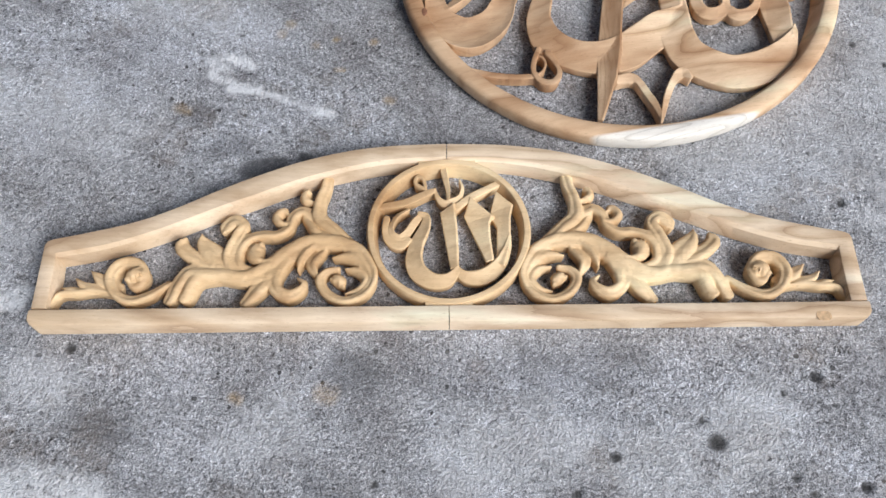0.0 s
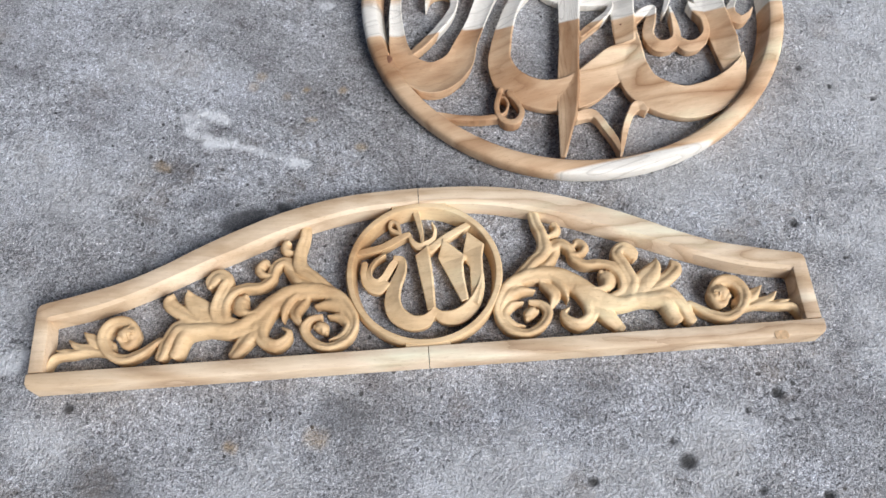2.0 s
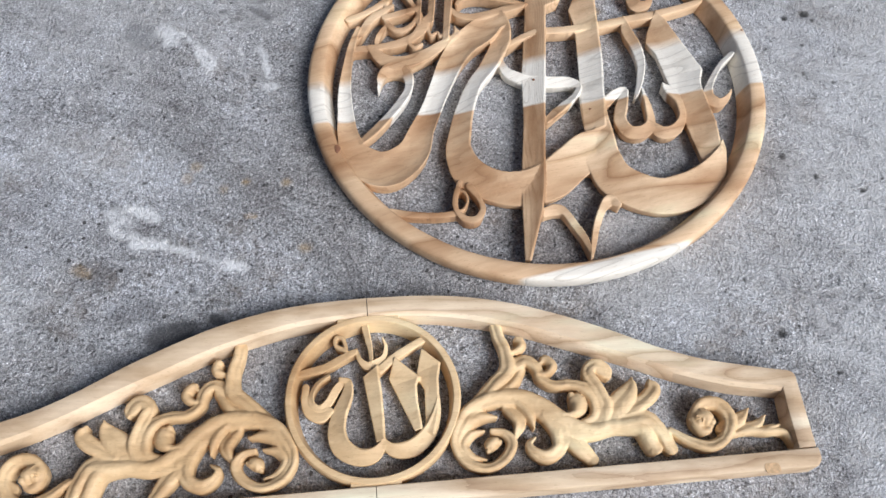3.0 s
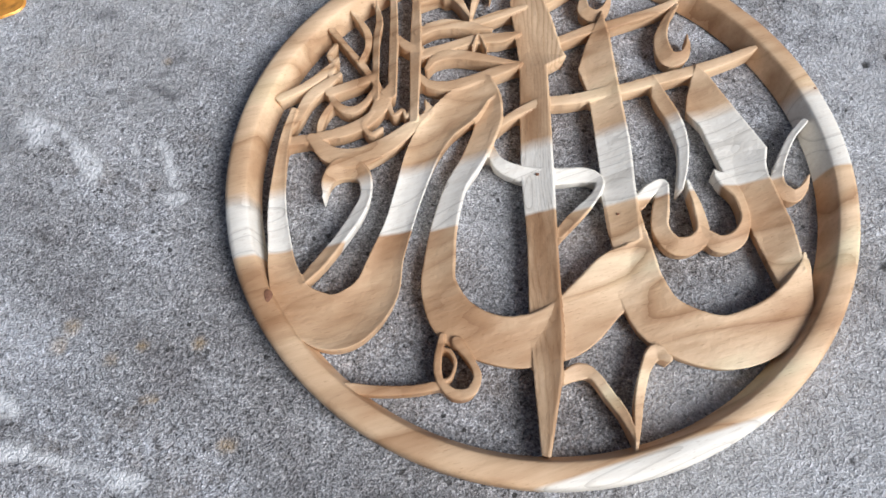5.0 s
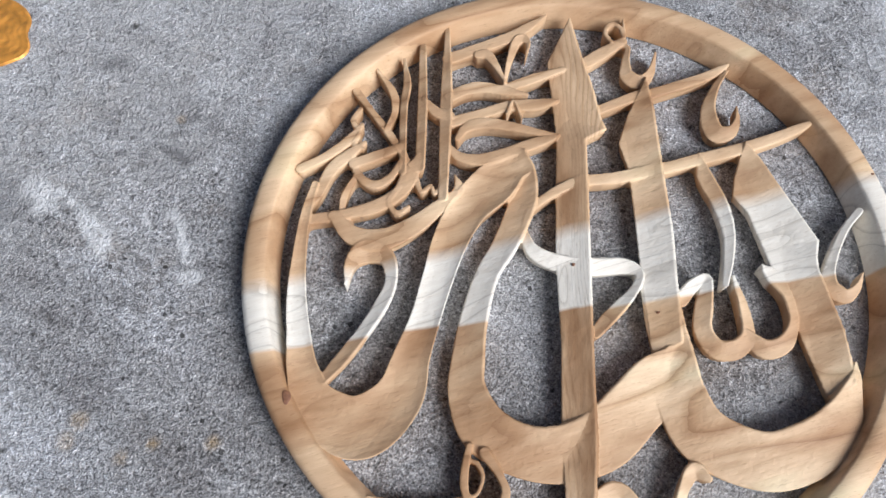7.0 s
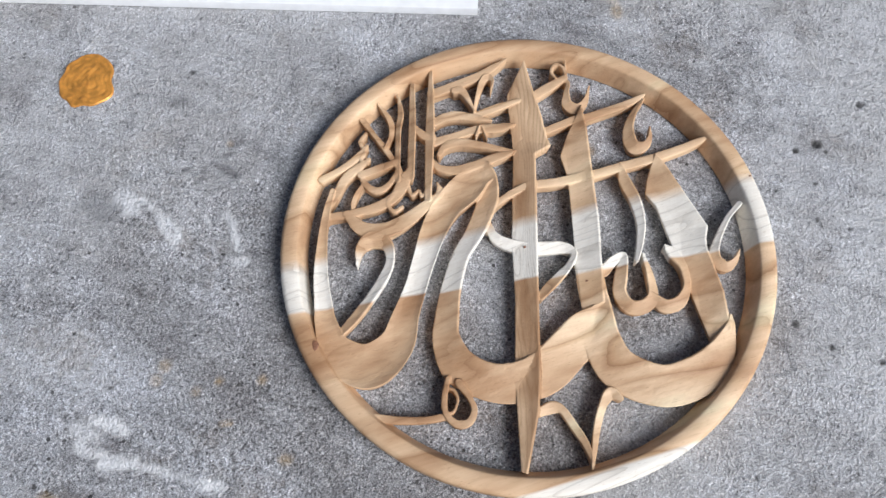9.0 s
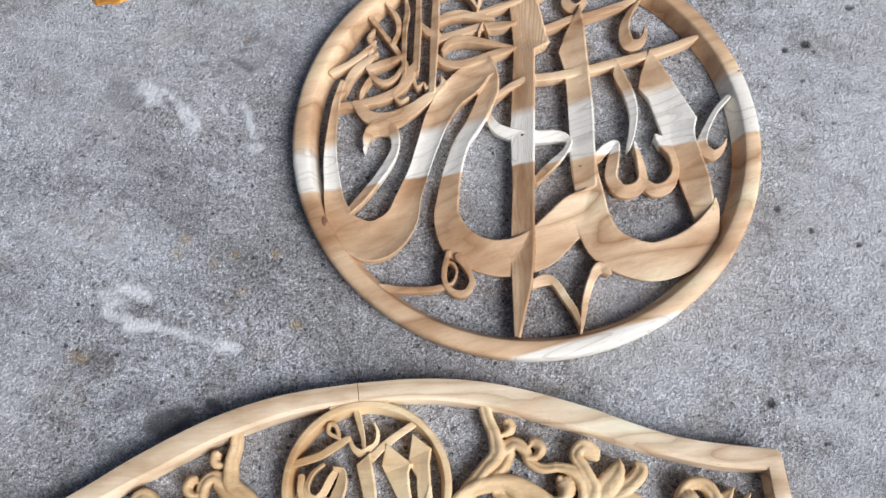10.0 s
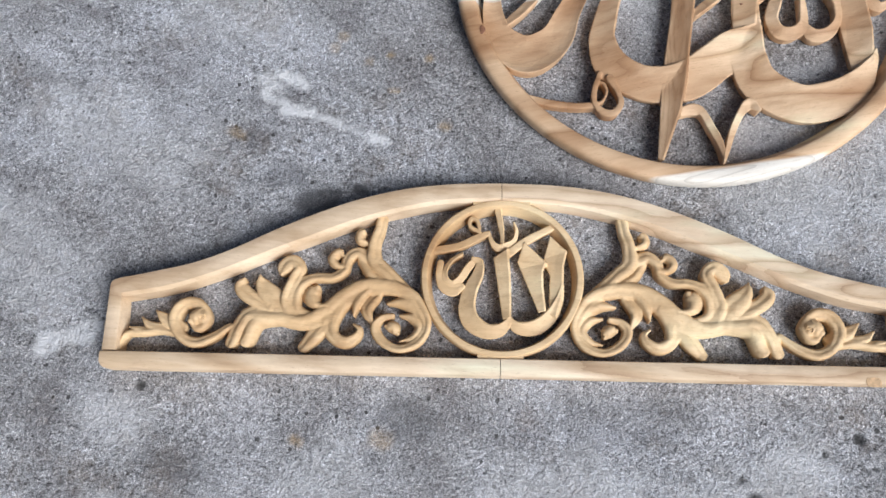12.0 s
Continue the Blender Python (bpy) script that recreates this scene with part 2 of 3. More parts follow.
def rail(parent, name, outer, inner, height, mat, label="", bevel=0.0022, cut=None):
    """A bar between two plan lines (same count), with a small worn bevel along its upper edges; cut widens the inner one."""
    o, i = np.array(outer), np.array(inner)
    d = (i - o) / np.linalg.norm(i - o, axis=1)[:, None]
    verts, faces = [], []
    for a, b, s in zip(o, i, d):
        w = np.linalg.norm(b - a)
        e = min(bevel, w * 0.3)
        g, lip = (e, 0.3) if cut is None else (cut, 0.5)
        for q, z in ((a, 0), (a, height - e), (a + s * e * 0.3, height - e * 0.3), (a + s * e, height), (a + (b - a) / 2, height + 0.0003), (b - s * g, height), (b - s * g * lip, height - g * lip), (b, height - g), (b + s * 0.0015, 0)):
            verts.append((q[0], q[1], z))
    n = 9
    for k in range(len(o) - 1):
        for j in range(n):
            p, q = k * n + j, k * n + (j + 1) % n
            faces.append((p, q, q + n, p + n))
    faces += [tuple(range(n)), tuple(range((len(o) - 1) * n, len(o) * n))]
    return finish(name, verts, faces, mat, parent, label)


# ---- ground ----
def value_noise(x, y, scale, seed):
    rng = np.random.RandomState(seed)
    table = rng.rand(256, 256)
    x, y = x * scale + 1000.3, y * scale + 1000.7
    xi, yi = np.floor(x).astype(int), np.floor(y).astype(int)
    fx, fy = x - xi, y - yi
    fx, fy = fx * fx * (3 - 2 * fx), fy * fy * (3 - 2 * fy)
    t = lambda a, b: table[a % 256, b % 256]
    return (t(xi, yi) * (1 - fx) + t(xi + 1, yi) * fx) * (1 - fy) + (t(xi, yi + 1) * (1 - fx) + t(xi + 1, yi + 1) * fx) * fy


def ground():
    far = np.array([60, 25, 10, 5, 3, 2.2, 1.8])
    xs = np.r_[-far, np.arange(-1.1, 1.2, 0.004), far[::-1]]
    ys = np.r_[-far, np.arange(-0.9, 1.7, 0.004), far[::-1]]
    X, Y = [a.ravel() for a in np.meshgrid(xs, ys)]
    z = -0.0008 * value_noise(X, Y, 180, 6) - 0.0006 * value_noise(X, Y, 60, 1) - 0.0009 * value_noise(X, Y, 22, 2) - 0.0012 * value_noise(X, Y, 5, 3)
    chalk_and_light, grime_and_shade, ochre, pit = [np.zeros_like(X) for _ in range(4)]
    ragged = 0.5 * value_noise(X, Y, 70, 4) + 0.5 * value_noise(X, Y, 28, 5)

    def blot(x0, y0, x1, y1, r, power):
        dx, dy = x1 - x0, y1 - y0
        t = np.clip(((X - x0) * dx + (Y - y0) * dy) / (dx * dx + dy * dy + 1e-9), 0, 1)
        d = np.hypot(X - x0 - t * dx, Y - y0 - t * dy)
        return np.clip(2.2 * ((1.1 - d / r) - 0.75 * ragged), 0, 1) * power

    for row in CHALK_AND_LIGHT:
        chalk_and_light = np.maximum(chalk_and_light, blot(*row))
    for row in OCHRE:
        ochre = np.maximum(ochre, blot(*row))
    for row in STAINS_AND_SHADE:
        grime_and_shade = np.maximum(grime_and_shade, blot(*row))
    for x, y, r, depth in PITS:
        r = r * (0.75 + 0.5 * ragged)
        d = np.hypot(X - x, (Y - y) * 1.15) / r
        z -= depth * np.clip(1 - d * d, 0, 1)
        pit = np.maximum(pit, np.clip(1.5 * (1.2 - d), 0, 1) * 0.95)
    w, h = len(xs), len(ys)
    me = bpy.data.meshes.new("ground")
    idx = np.arange(w * h).reshape(h, w)
    quads = np.stack([idx[:-1, :-1], idx[:-1, 1:], idx[1:, 1:], idx[1:, :-1]], -1).reshape(-1, 4)
    me.from_pydata(np.c_[X, Y, z].tolist(), [], quads.tolist())
    for key, values in (("chalk_and_light", chalk_and_light), ("grime_and_shade", grime_and_shade), ("ochre", ochre), ("pit", pit)):
        me.attributes.new(key, "FLOAT", "POINT").data.foreach_set("value", values.astype(np.float32))
    me.polygons.foreach_set("use_smooth", np.ones(len(quads), bool))
    me.materials.append(concrete_mat)
    return tagged(new("ground", me), "rough worn grey concrete with chalky smears and small pits", "concrete floor", kind="structure")


# chalky smears and, in rows reaching over 0.2, painted light: two ends, reach, strength
CHALK_AND_LIGHT = [
    (-0.304, 0.151, -0.290, 0.136, 0.024, 0.75), (-0.291, 0.157, -0.263, 0.145, 0.013, 1.00), (-0.263, 0.147, -0.252, 0.138, 0.009, 0.90), (-0.303, 0.129, -0.276, 0.112, 0.014, 0.85), (-0.275, 0.107, -0.242, 0.101, 0.014, 1.20), (-0.242, 0.101, -0.222, 0.094, 0.009, 0.90), (-0.222, 0.095, -0.199, 0.083, 0.009, 0.90), (-0.199, 0.084, -0.169, 0.071, 0.014, 0.75), (-0.169, 0.071, -0.146, 0.063, 0.012, 1.20),
    (-0.262, 0.441, -0.247, 0.419, 0.026, 0.90), (-0.237, 0.435, -0.214, 0.408, 0.010, 1.00), (-0.212, 0.399, -0.194, 0.372, 0.015, 1.10), (-0.202, 0.365, -0.194, 0.361, 0.008, 0.80), (-0.132, 0.398, -0.123, 0.385, 0.013, 0.75), (-0.123, 0.380, -0.117, 0.351, 0.007, 0.90), (-0.120, 0.331, -0.109, 0.332, 0.009, 0.90), (-0.157, 0.401, -0.153, 0.387, 0.007, 0.70),
    (0.231, -0.355, 0.248, -0.393, 0.004, 0.80), (-0.30, 0.55, 0.0, 0.74, 0.34, 0.30),
    (-0.46, -0.405, -0.38, -0.415, 0.05, 0.8), (-0.54, -0.20, -0.485, -0.185, 0.022, 0.9), (-0.45, -0.29, -0.43, -0.30, 0.06, 0.35),
    (0.30, -0.37, 0.335, -0.33, 0.07, 0.45), (-0.22, -0.36, -0.18, -0.34, 0.06, 0.3), (0.03, -0.37, 0.10, -0.36, 0.09, 0.4), (0.20, -0.39, 0.25, -0.36, 0.07, 0.35), (0.55, 0.12, 0.60, 0.10, 0.09, 0.35), (0.62, 0.36, 0.75, 0.42, 0.12, 0.3),
    # broad pale rows: brighter light on the right and far floor, put into the colour
    (0.75, -0.2, 0.80, 0.5, 0.42, 0.5), (0.6, 0.75, 0.2, 0.95, 0.35, 0.4), (0.40, 0.02, 0.62, 0.16, 0.22, 0.3), (-0.5, 0.75, -0.75, 0.55, 0.35, 0.2),
    (-0.40, 0.26, -0.30, 0.22, 0.09, 0.25), (-0.55, 0.10, -0.42, 0.03, 0.10, 0.3), (-0.62, -0.05, -0.55, -0.12, 0.09, 0.3), (0.55, 0.70, 0.70, 0.80, 0.12, 0.3),
]
OCHRE = [(0.424, 0.678, 0.424, 0.672, 0.016, 0.27), (0.424, 0.652, 0.424, 0.646, 0.014, 0.4), (-0.146, 0.184, -0.144, 0.184, 0.009, 0.54), (-0.094, 0.180, -0.093, 0.179, 0.010, 0.48), (-0.207, 0.212, -0.206, 0.212, 0.013, 0.36), (-0.217, 0.194, -0.216, 0.193, 0.012, 0.30), (-0.171, 0.175, -0.170, 0.175, 0.012, 0.27), (-0.124, 0.503, -0.123, 0.502, 0.010, 0.36), (-0.142, 0.134, -0.132, 0.133, 0.006, 0.54), (-0.234, -0.305, -0.228, -0.308, 0.010, 0.42), (-0.34, 0.075, -0.33, 0.07, 0.016, 0.35), (-0.075, 0.085, -0.07, 0.082, 0.012, 0.45), (-0.14, -0.30, -0.13, -0.305, 0.02, 0.35), (0.33, 0.44, 0.34, 0.43, 0.012, 0.35)]
# dark stains; rows just above the crest's left arch paint its cast shadow
STAINS_AND_SHADE = [(-0.149, 0.477, -0.133, 0.467, 0.006, 0.60), (-0.133, 0.467, -0.118, 0.455, 0.009, 0.60), (-0.133, 0.485, -0.123, 0.490, 0.006, 0.48), (-0.123, 0.497, -0.108, 0.505, 0.008, 0.54), (-0.197, 0.576, -0.183, 0.577, 0.014, 0.36), (-0.184, 0.470, -0.178, 0.471, 0.006, 0.48), (-0.235, -0.012, -0.205, -0.008, 0.030, 0.8), (-0.178, 0.0, -0.170, -0.002, 0.014, 0.9), (-0.28, 0.018, -0.25, 0.012, 0.028, 0.5), (-0.12, -0.27, -0.09, -0.285, 0.045, 0.5), (-0.30, 0.44, -0.28, 0.425, 0.03, 0.4), (-0.31, 0.06, -0.33, 0.07, 0.03, 0.3), (-0.14, -0.4, -0.10, -0.42, 0.03, 0.4), (-0.40, -0.33, -0.36, -0.34, 0.04, 0.35), (0.1, -0.28, 0.2, -0.27, 0.06, 0.3)]
# pits in the concrete: place, radius, depth
PITS = [
    (0.281, -0.358, 0.013, 0.004), (0.399, -0.288, 0.009, 0.005), (-0.419, -0.247, 0.008, 0.004), (0.413, -0.320, 0.005, 0.003), (0.357, -0.396, 0.006, 0.004), (0.428, -0.406, 0.009, 0.005), (0.172, -0.373, 0.009, 0.002), (0.268, -0.335, 0.005, 0.003), (0.128, -0.41, 0.006, 0.003), (-0.079, -0.398, 0.006, 0.003), (0.36, -0.306, 0.005, 0.003),
    (0.715, 0.456, 0.007, 0.005), (0.640, 0.404, 0.008, 0.004), (0.610, 0.398, 0.006, 0.004), (0.63, 0.109, 0.006, 0.003), (-0.172, 0.623, 0.005, 0.003), (0.475, -0.072, 0.008, 0.005), (0.542, 0.168, 0.006, 0.003), (0.577, 0.134, 0.005, 0.003),
]
pit_rng = random.Random(11)
for _ in range(170):
    PITS.append((pit_rng.uniform(0.3, 1.0) if pit_rng.random() < 0.75 else pit_rng.uniform(-0.7, 0.3), pit_rng.uniform(-0.5, 0.95), pit_rng.uniform(0.002, 0.0042), pit_rng.uniform(0.001, 0.0025)))
ground()

# ---- carved relief ----
def relief(parent, parts, mat, mirror=False, cell=0.9, foot=0.5, step=1.0, leafy=True, soft=0.5, arris=2.2, undercut=2.0):
    """Pierced leafwork: the rounded or hollowed backs of the strokes run into one another, the outline is cut down to
    the floor, and each leaf or curl takes the stretch where it lies uppermost."""
    lines, plates = [], {}
    for owner, (_, strokes) in enumerate(parts):
        for profile, height, points in strokes:
            if profile == "plate":
                r = np.array([(x, y, 2.0) for x, y in points[0] + points[1]])
                plates[len(lines)] = len(points[0])
            else:
                r = spline(points, step)
                r[:, 2] = np.clip(r[:, 2], 2.0, None)
            lines.append((owner, profile, height, r))
    box = np.vstack([r for _, _, _, r in lines])
    pad = box[:, 2].max() / 2 + 4
    xs = np.arange(box[:, 0].min() - pad, box[:, 0].max() + pad, cell)
    ys = np.arange(box[:, 1].min() - pad, box[:, 1].max() + pad, cell)
    X, Y = np.meshgrid(xs, ys)
    P = np.c_[X.ravel(), Y.ravel()]
    inside, blend = np.full(len(P), -1e3), np.zeros(len(P))
    top_z, whose, wide = np.full(len(P), -1e3), np.zeros(len(P), int), np.full(len(P), 2.0)

    def lipped(e, h):
        """Fall in mm at e from the high edge: a narrow raised lip, then a hollow that runs out to the far edge."""
        lip = np.minimum(2.4, 0.3 * h)
        t = np.clip((e - lip) / (2 * h - lip), 0, 1)
        return 1.0 * (1 - np.clip(e / lip, 0, 1)) ** 1.5 * np.minimum(1, h / 6) + np.minimum(7.5, 0.62 * h) * (1.35 * t - 0.35 * t * t)

    for number, (owner, profile, height, r) in enumerate(lines):
        if number in plates:
            lo, hi = r[:, :2].min(0) - 5, r[:, :2].max(0) + 5
            near = np.where(((P > lo) & (P < hi)).all(1))[0]
            q = P[near]
            dist, to_east, odd = np.full(len(q), 1e3), np.full(len(q), 1e3), np.zeros(len(q), bool)
            for k in range(len(r)):
                a, b = r[k, :2], r[(k + 1) % len(r), :2]
                t = np.clip(((q - a) @ (b - a)) / ((b - a) @ (b - a)), 0, 1)
                d = np.hypot(*(q - a - t[:, None] * (b - a)).T)
                dist = np.minimum(dist, d)
                if k < plates[number] - 1:
                    to_east = np.minimum(to_east, d)
                odd ^= ((a[1] > q[:, 1]) != (b[1] > q[:, 1])) & (q[:, 0] < (b[0] - a[0]) * (q[:, 1] - a[1]) / (b[1] - a[1] + 1e-9) + a[0])
            gap = np.where(odd, dist, -dist)
            z = height - lipped(to_east, np.full(len(q), 15.0)) - arris * np.clip(1 - gap / arris, 0, 1) ** 2
            z = np.where(gap < 0, z + gap * 4, z)
            blend[near] += np.exp(np.clip(z, -20, 40) * soft)
            wide[near] = np.where(gap > inside[near], 14.0, wide[near])
            inside[near] = np.maximum(inside[near], gap)
            over = z > top_z[near]
            top_z[near[over]], whose[near[over]] = z[over], owner
            continue
        c, half = r[:, :2], r[:, 2] / 2
        way = np.gradient(c, axis=0)
        way /= np.linalg.norm(way, axis=1)[:, None] + 1e-9
        lo, hi = (c - half[:, None] - 5).min(0), (c + half[:, None] + 5).max(0)
        near = np.where(((P > lo) & (P < hi)).all(1))[0]
        k, dx, dy, gap = [np.zeros(len(near), t) for t in (int, float, float, float)]
        for at in range(0, len(near), 15000):
            some = slice(at, at + 15000)
            d = P[near[some]][:, None, :] - c[None]
            g = half[None] - np.hypot(d[..., 0], d[..., 1])
            best = g.argmax(1)
            row = np.arange(len(best))
            k[some], gap[some], dx[some], dy[some] = best, g[row, best], d[row, best, 0], d[row, best, 1]
        h = half[k]
        u = np.clip((dy * way[k, 0] - dx * way[k, 1]) / h, -1, 1)
        along = k / max(1, len(c) - 1)
        if leafy:
            sink, top = np.minimum(h * 1.4, 11.0), height + 3.0 - 3.5 * (np.abs(along - 0.5) * 2) ** 2
            if profile == "gouge":
                shape = -0.52 * ((u - 0.35) / 1.35) ** 2 - 0.13 * np.exp(-((u + 0.25) / 0.32) ** 2) - 0.25 * np.clip(u - 0.6, 0, 1)
            else:
                shape = -0.85 * np.abs(u) ** 2.2
        else:
            sink, top = np.ones_like(h), height
            if profile in ("left", "ridge_left"):
                shape = -lipped((1 - u) * h, h)
            elif profile == "right":
                shape = -lipped((1 + u) * h, h)
            elif profile == "scoop":
                shape = -np.minimum(4.5, 0.22 * h) * (1 - np.abs(u) ** 2.5) - np.minimum(3.0, 0.12 * h) * (1 + u) / 2
            else:
                shape = -0.09 * h * u ** 2
        z = top + shape * sink - arris * np.clip(1 - gap / arris, 0, 1) ** 2
        z = np.where(gap < 0, z + gap * 4, z)
        blend[near] += np.exp(np.clip(z, -20, 40) * soft)
        wide[near] = np.where(gap > inside[near], h, wide[near])
        inside[near] = np.maximum(inside[near], gap)
        over = z > top_z[near]
        top_z[near[over]], whose[near[over]] = z[over], owner
    Z = np.log(blend + 1e-12) / soft
    Z += (0.6 if leafy else 0.35) * (value_noise(P[:, 0], P[:, 1], 0.15, 21) - 0.5) + (0.4 if leafy else 0.25) * (value_noise(P[:, 0], P[:, 1], 0.45, 22) - 0.5)
    Z = np.clip(Z, 4.0, 27.5).reshape(X.shape)
    S = inside.reshape(X.shape)
    # small fillets where strokes meet
    for _ in range(0 if leafy else 3):
        q = np.pad(S, 1, mode="edge")
        S = np.where(S > -20, (4 * S + q[:-2, 1:-1] + q[2:, 1:-1] + q[1:-1, :-2] + q[1:-1, 2:]) / 8 + 0.04, S)
    gy, gx = np.gradient(np.clip(S, -6, 6), cell)
    pull = np.clip(np.where(S < 0, -S, 0) / (gx * gx + gy * gy + 0.05), 0, 1.6)
    X2, Y2 = X + gx * pull, Y + gy * pull
    use = (S[:-1, :-1] > 0).astype(int) + (S[1:, :-1] > 0) + (S[:-1, 1:] > 0) + (S[1:, 1:] > 0) >= 2
    touched = np.zeros(X.shape, bool)
    for oy in (0, 1):
        for ox in (0, 1):
            touched[oy:touched.shape[0] - 1 + oy, ox:touched.shape[1] - 1 + ox] |= use
    # the rim follows the wood just inside it
    for j, i in zip(*np.where(touched & (S < 0))):
        around = [Z[b, a] for b in range(max(j - 1, 0), j + 2) for a in range(max(i - 1, 0), i + 2) if b < Z.shape[0] and a < Z.shape[1] and S[b, a] > 0]
        Z[j, i] = min(around) - 0.3 if around else 6.0
    whose = whose.reshape(X.shape)[:-1, :-1]
    W = X.shape[1]
    quads, edges = {}, {}
    for j, i in zip(*np.where(use)):
        p = j * W + i
        f = (p, p + 1, p + W + 1, p + W)
        quads.setdefault(whose[j, i], []).append(f)
        for a, b in zip(f, f[1:] + f[:1]):
            if (b, a) in edges:
                del edges[(b, a)]
            else:
                edges[(a, b)] = whose[j, i]
    fx, fy, fz = X2.ravel().copy(), Y2.ravel().copy(), Z.ravel()
    # the outline settles on the true edge of the strokes
    rim_at = np.array(sorted({p for e in edges for p in e}))
    s_at, gxr, gyr = S.ravel()[rim_at], gx.ravel()[rim_at], gy.ravel()[rim_at]
    shift = np.clip(-s_at / (gxr * gxr + gyr * gyr + 0.05), -1.2, 1.6)
    fx[rim_at], fy[rim_at] = X.ravel()[rim_at] + gxr * shift, Y.ravel()[rim_at] + gyr * shift
    flip = -1 if mirror else 1
    # the saw cut leans inwards below
    lean = np.minimum(undercut, 0.55 * wide) / np.sqrt(gx * gx + gy * gy + 0.05).ravel()
    under_x, under_y = fx + gx.ravel() * lean, fy + gy.ravel() * lean
    for owner, (name, _) in enumerate(parts):
        where, verts, faces = {}, [], []

        def vert(p, z):
            if (p, z) not in where:
                where[(p, z)] = len(verts)
                verts.append((flip * (under_x if z else fx)[p] / 1000, (under_y if z else fy)[p] / 1000, (foot if z else fz[p]) / 1000))
            return where[(p, z)]

        for f in quads.get(owner, []):
            faces.append(tuple(vert(p, 0) for p in f))
        for (a, b), o in edges.items():
            if o == owner:
                faces.append((vert(b, 0), vert(a, 0), vert(a, 1), vert(b, 1)))
        if faces:
            finish(name, verts, faces, upright_teak if name == "centre_upright" else mat, parent, sharp=55)


# ---- carved roundel ----
ROUND = (0.2375, 0.3032)
roundel_ob = tagged(new("carved_roundel"), "round openwork teak carving of Arabic calligraphy lying on concrete", "wood carving")
roundel_ob.matrix_world = pose(ROUND[0], ROUND[1], 0)


def ring(parent, name, cx, cy, outer, inner, height, mat, label, lift=0.0):
    a = np.linspace(0, 2 * math.pi, 161)[:-1]
    w = outer - inner
    section = [(outer - 0.13 * w, lift), (outer - 0.02 * w, lift + 0.25 * height), (outer, height - 0.006), (outer - 0.06 * w, height - 0.002), (outer - 0.18 * w, height), (outer - 0.45 * w, height + 0.0004), (inner + 0.37 * w, height), (inner + 0.32 * w, height - 0.0010), (inner + 0.28 * w, height - 0.0034), (inner + 0.05 * w, lift + 0.006), (inner, lift)]
    verts = [(cx + r * math.cos(t), cy + r * math.sin(t), z) for t in a for r, z in section]
    n, m = len(section), len(a)
    faces = [(k * n + j, k * n + (j + 1) % n, (k + 1) % m * n + (j + 1) % n, (k + 1) % m * n + j) for k in range(m) for j in range(n)]
    return finish(name, verts, faces, mat, parent, label)


ring(roundel_ob, "rim", 0, 0, 0.3005, 0.2695, 0.0265, teak, "smooth round teak rim with pale sapwood patches")


def knot(x, y, z, rx, ry, label):
    n, verts = 20, []
    for r, up in ((1.0, -0.0008), (1.0, 0.0006), (0.7, 0.0011), (0.1, 0.0009)):
        for i in range(n):
            q = 2 * math.pi * i / n
            w = 1 + 0.12 * math.sin(3 * q + 1)
            verts.append((x + rx * r * w * math.cos(q), y + ry * r * w * math.sin(q), z + up))
    faces = [(k * n + i, k * n + (i + 1) % n, (k + 1) * n + (i + 1) % n, (k + 1) * n + i) for k in range(3) for i in range(n)]
    faces += [tuple(range(n)), tuple(range(3 * n, 4 * n))]
    finish("knot", verts, faces, knot_wood, roundel_ob, label)


knot(-0.2640, -0.0985, 0.0266, 0.0036, 0.0060, "small reddish-brown knot in the rim")
knot(-0.0040, -0.0050, 0.0212, 0.0016, 0.0013, "tiny dark pin knot")
knot(0.0627, -0.0574, 0.0200, 0.0014, 0.0011, "tiny dark pin knot")
knot(0.2900, 0.0530, 0.0262, 0.0015, 0.0012, "tiny dark pin knot")


STROKES = []


def roundel(name, profile, height, points):
    STROKES.append((name, [(profile, height, points)]))


def plate(name, height, east, west, into=STROKES):
    """A knife-edged upright: its arris runs down the east edge, its face falls away to the west edge."""
    into.append((name, [("plate", height, (east, west))]))


# <R>
roundel("broad_stroke", "scoop", 23, [(-230, 101, 6.4), (-239, 75, 9.0), (-246, 43, 11.3), (-252, -4, 16.6), (-252, -45, 21), (-250, -76, 27), (-240, -107, 39), (-208, -129, 54), (-173, -109, 43), (-157, -74, 32), (-142, -42, 27), (-128, -8, 28), (-110, 33, 33), (-90, 62, 37), (-66, 83, 42), (-48, 98, 33), (-37, 100, 24)])
roundel("broad_stroke", "left", 23, [(-35, 112, 14), (-34, 92, 22), (-40, 62, 26), (-62, 22, 24), (-83, -7, 22), (-100, -48, 25), (-109, -82, 29), (-113, -108, 32.5), (-103, -141, 42.0), (-75, -162, 43.2), (-42, -169, 46.7), (-6, -161, 50.9), (25, -138, 49.5), (48, -119, 46.7), (67, -99, 21.2)])
plate("centre_upright", 24.5, [(39, 264), (43, 213), (47, 181), (49, 141), (52, 129), (30, 119), (21, 56), (13, 2), (1, -77), (-11, -162), (-20, -205), (-44, -272)], [(-51, -268), (-43, -189), (-37, -139), (-26, -73), (-18, 5), (-7, 70), (3, 128), (5, 158), (8, 215)])
plate("upright", 24.5, [(102, 185), (102, 147), (99, 111), (96, 70), (92, 15), (86, -27), (78, -87)], [(50, -97), (54, -42), (57, -9), (62, 40), (65, 74), (66, 86), (62, 116), (76, 145)])
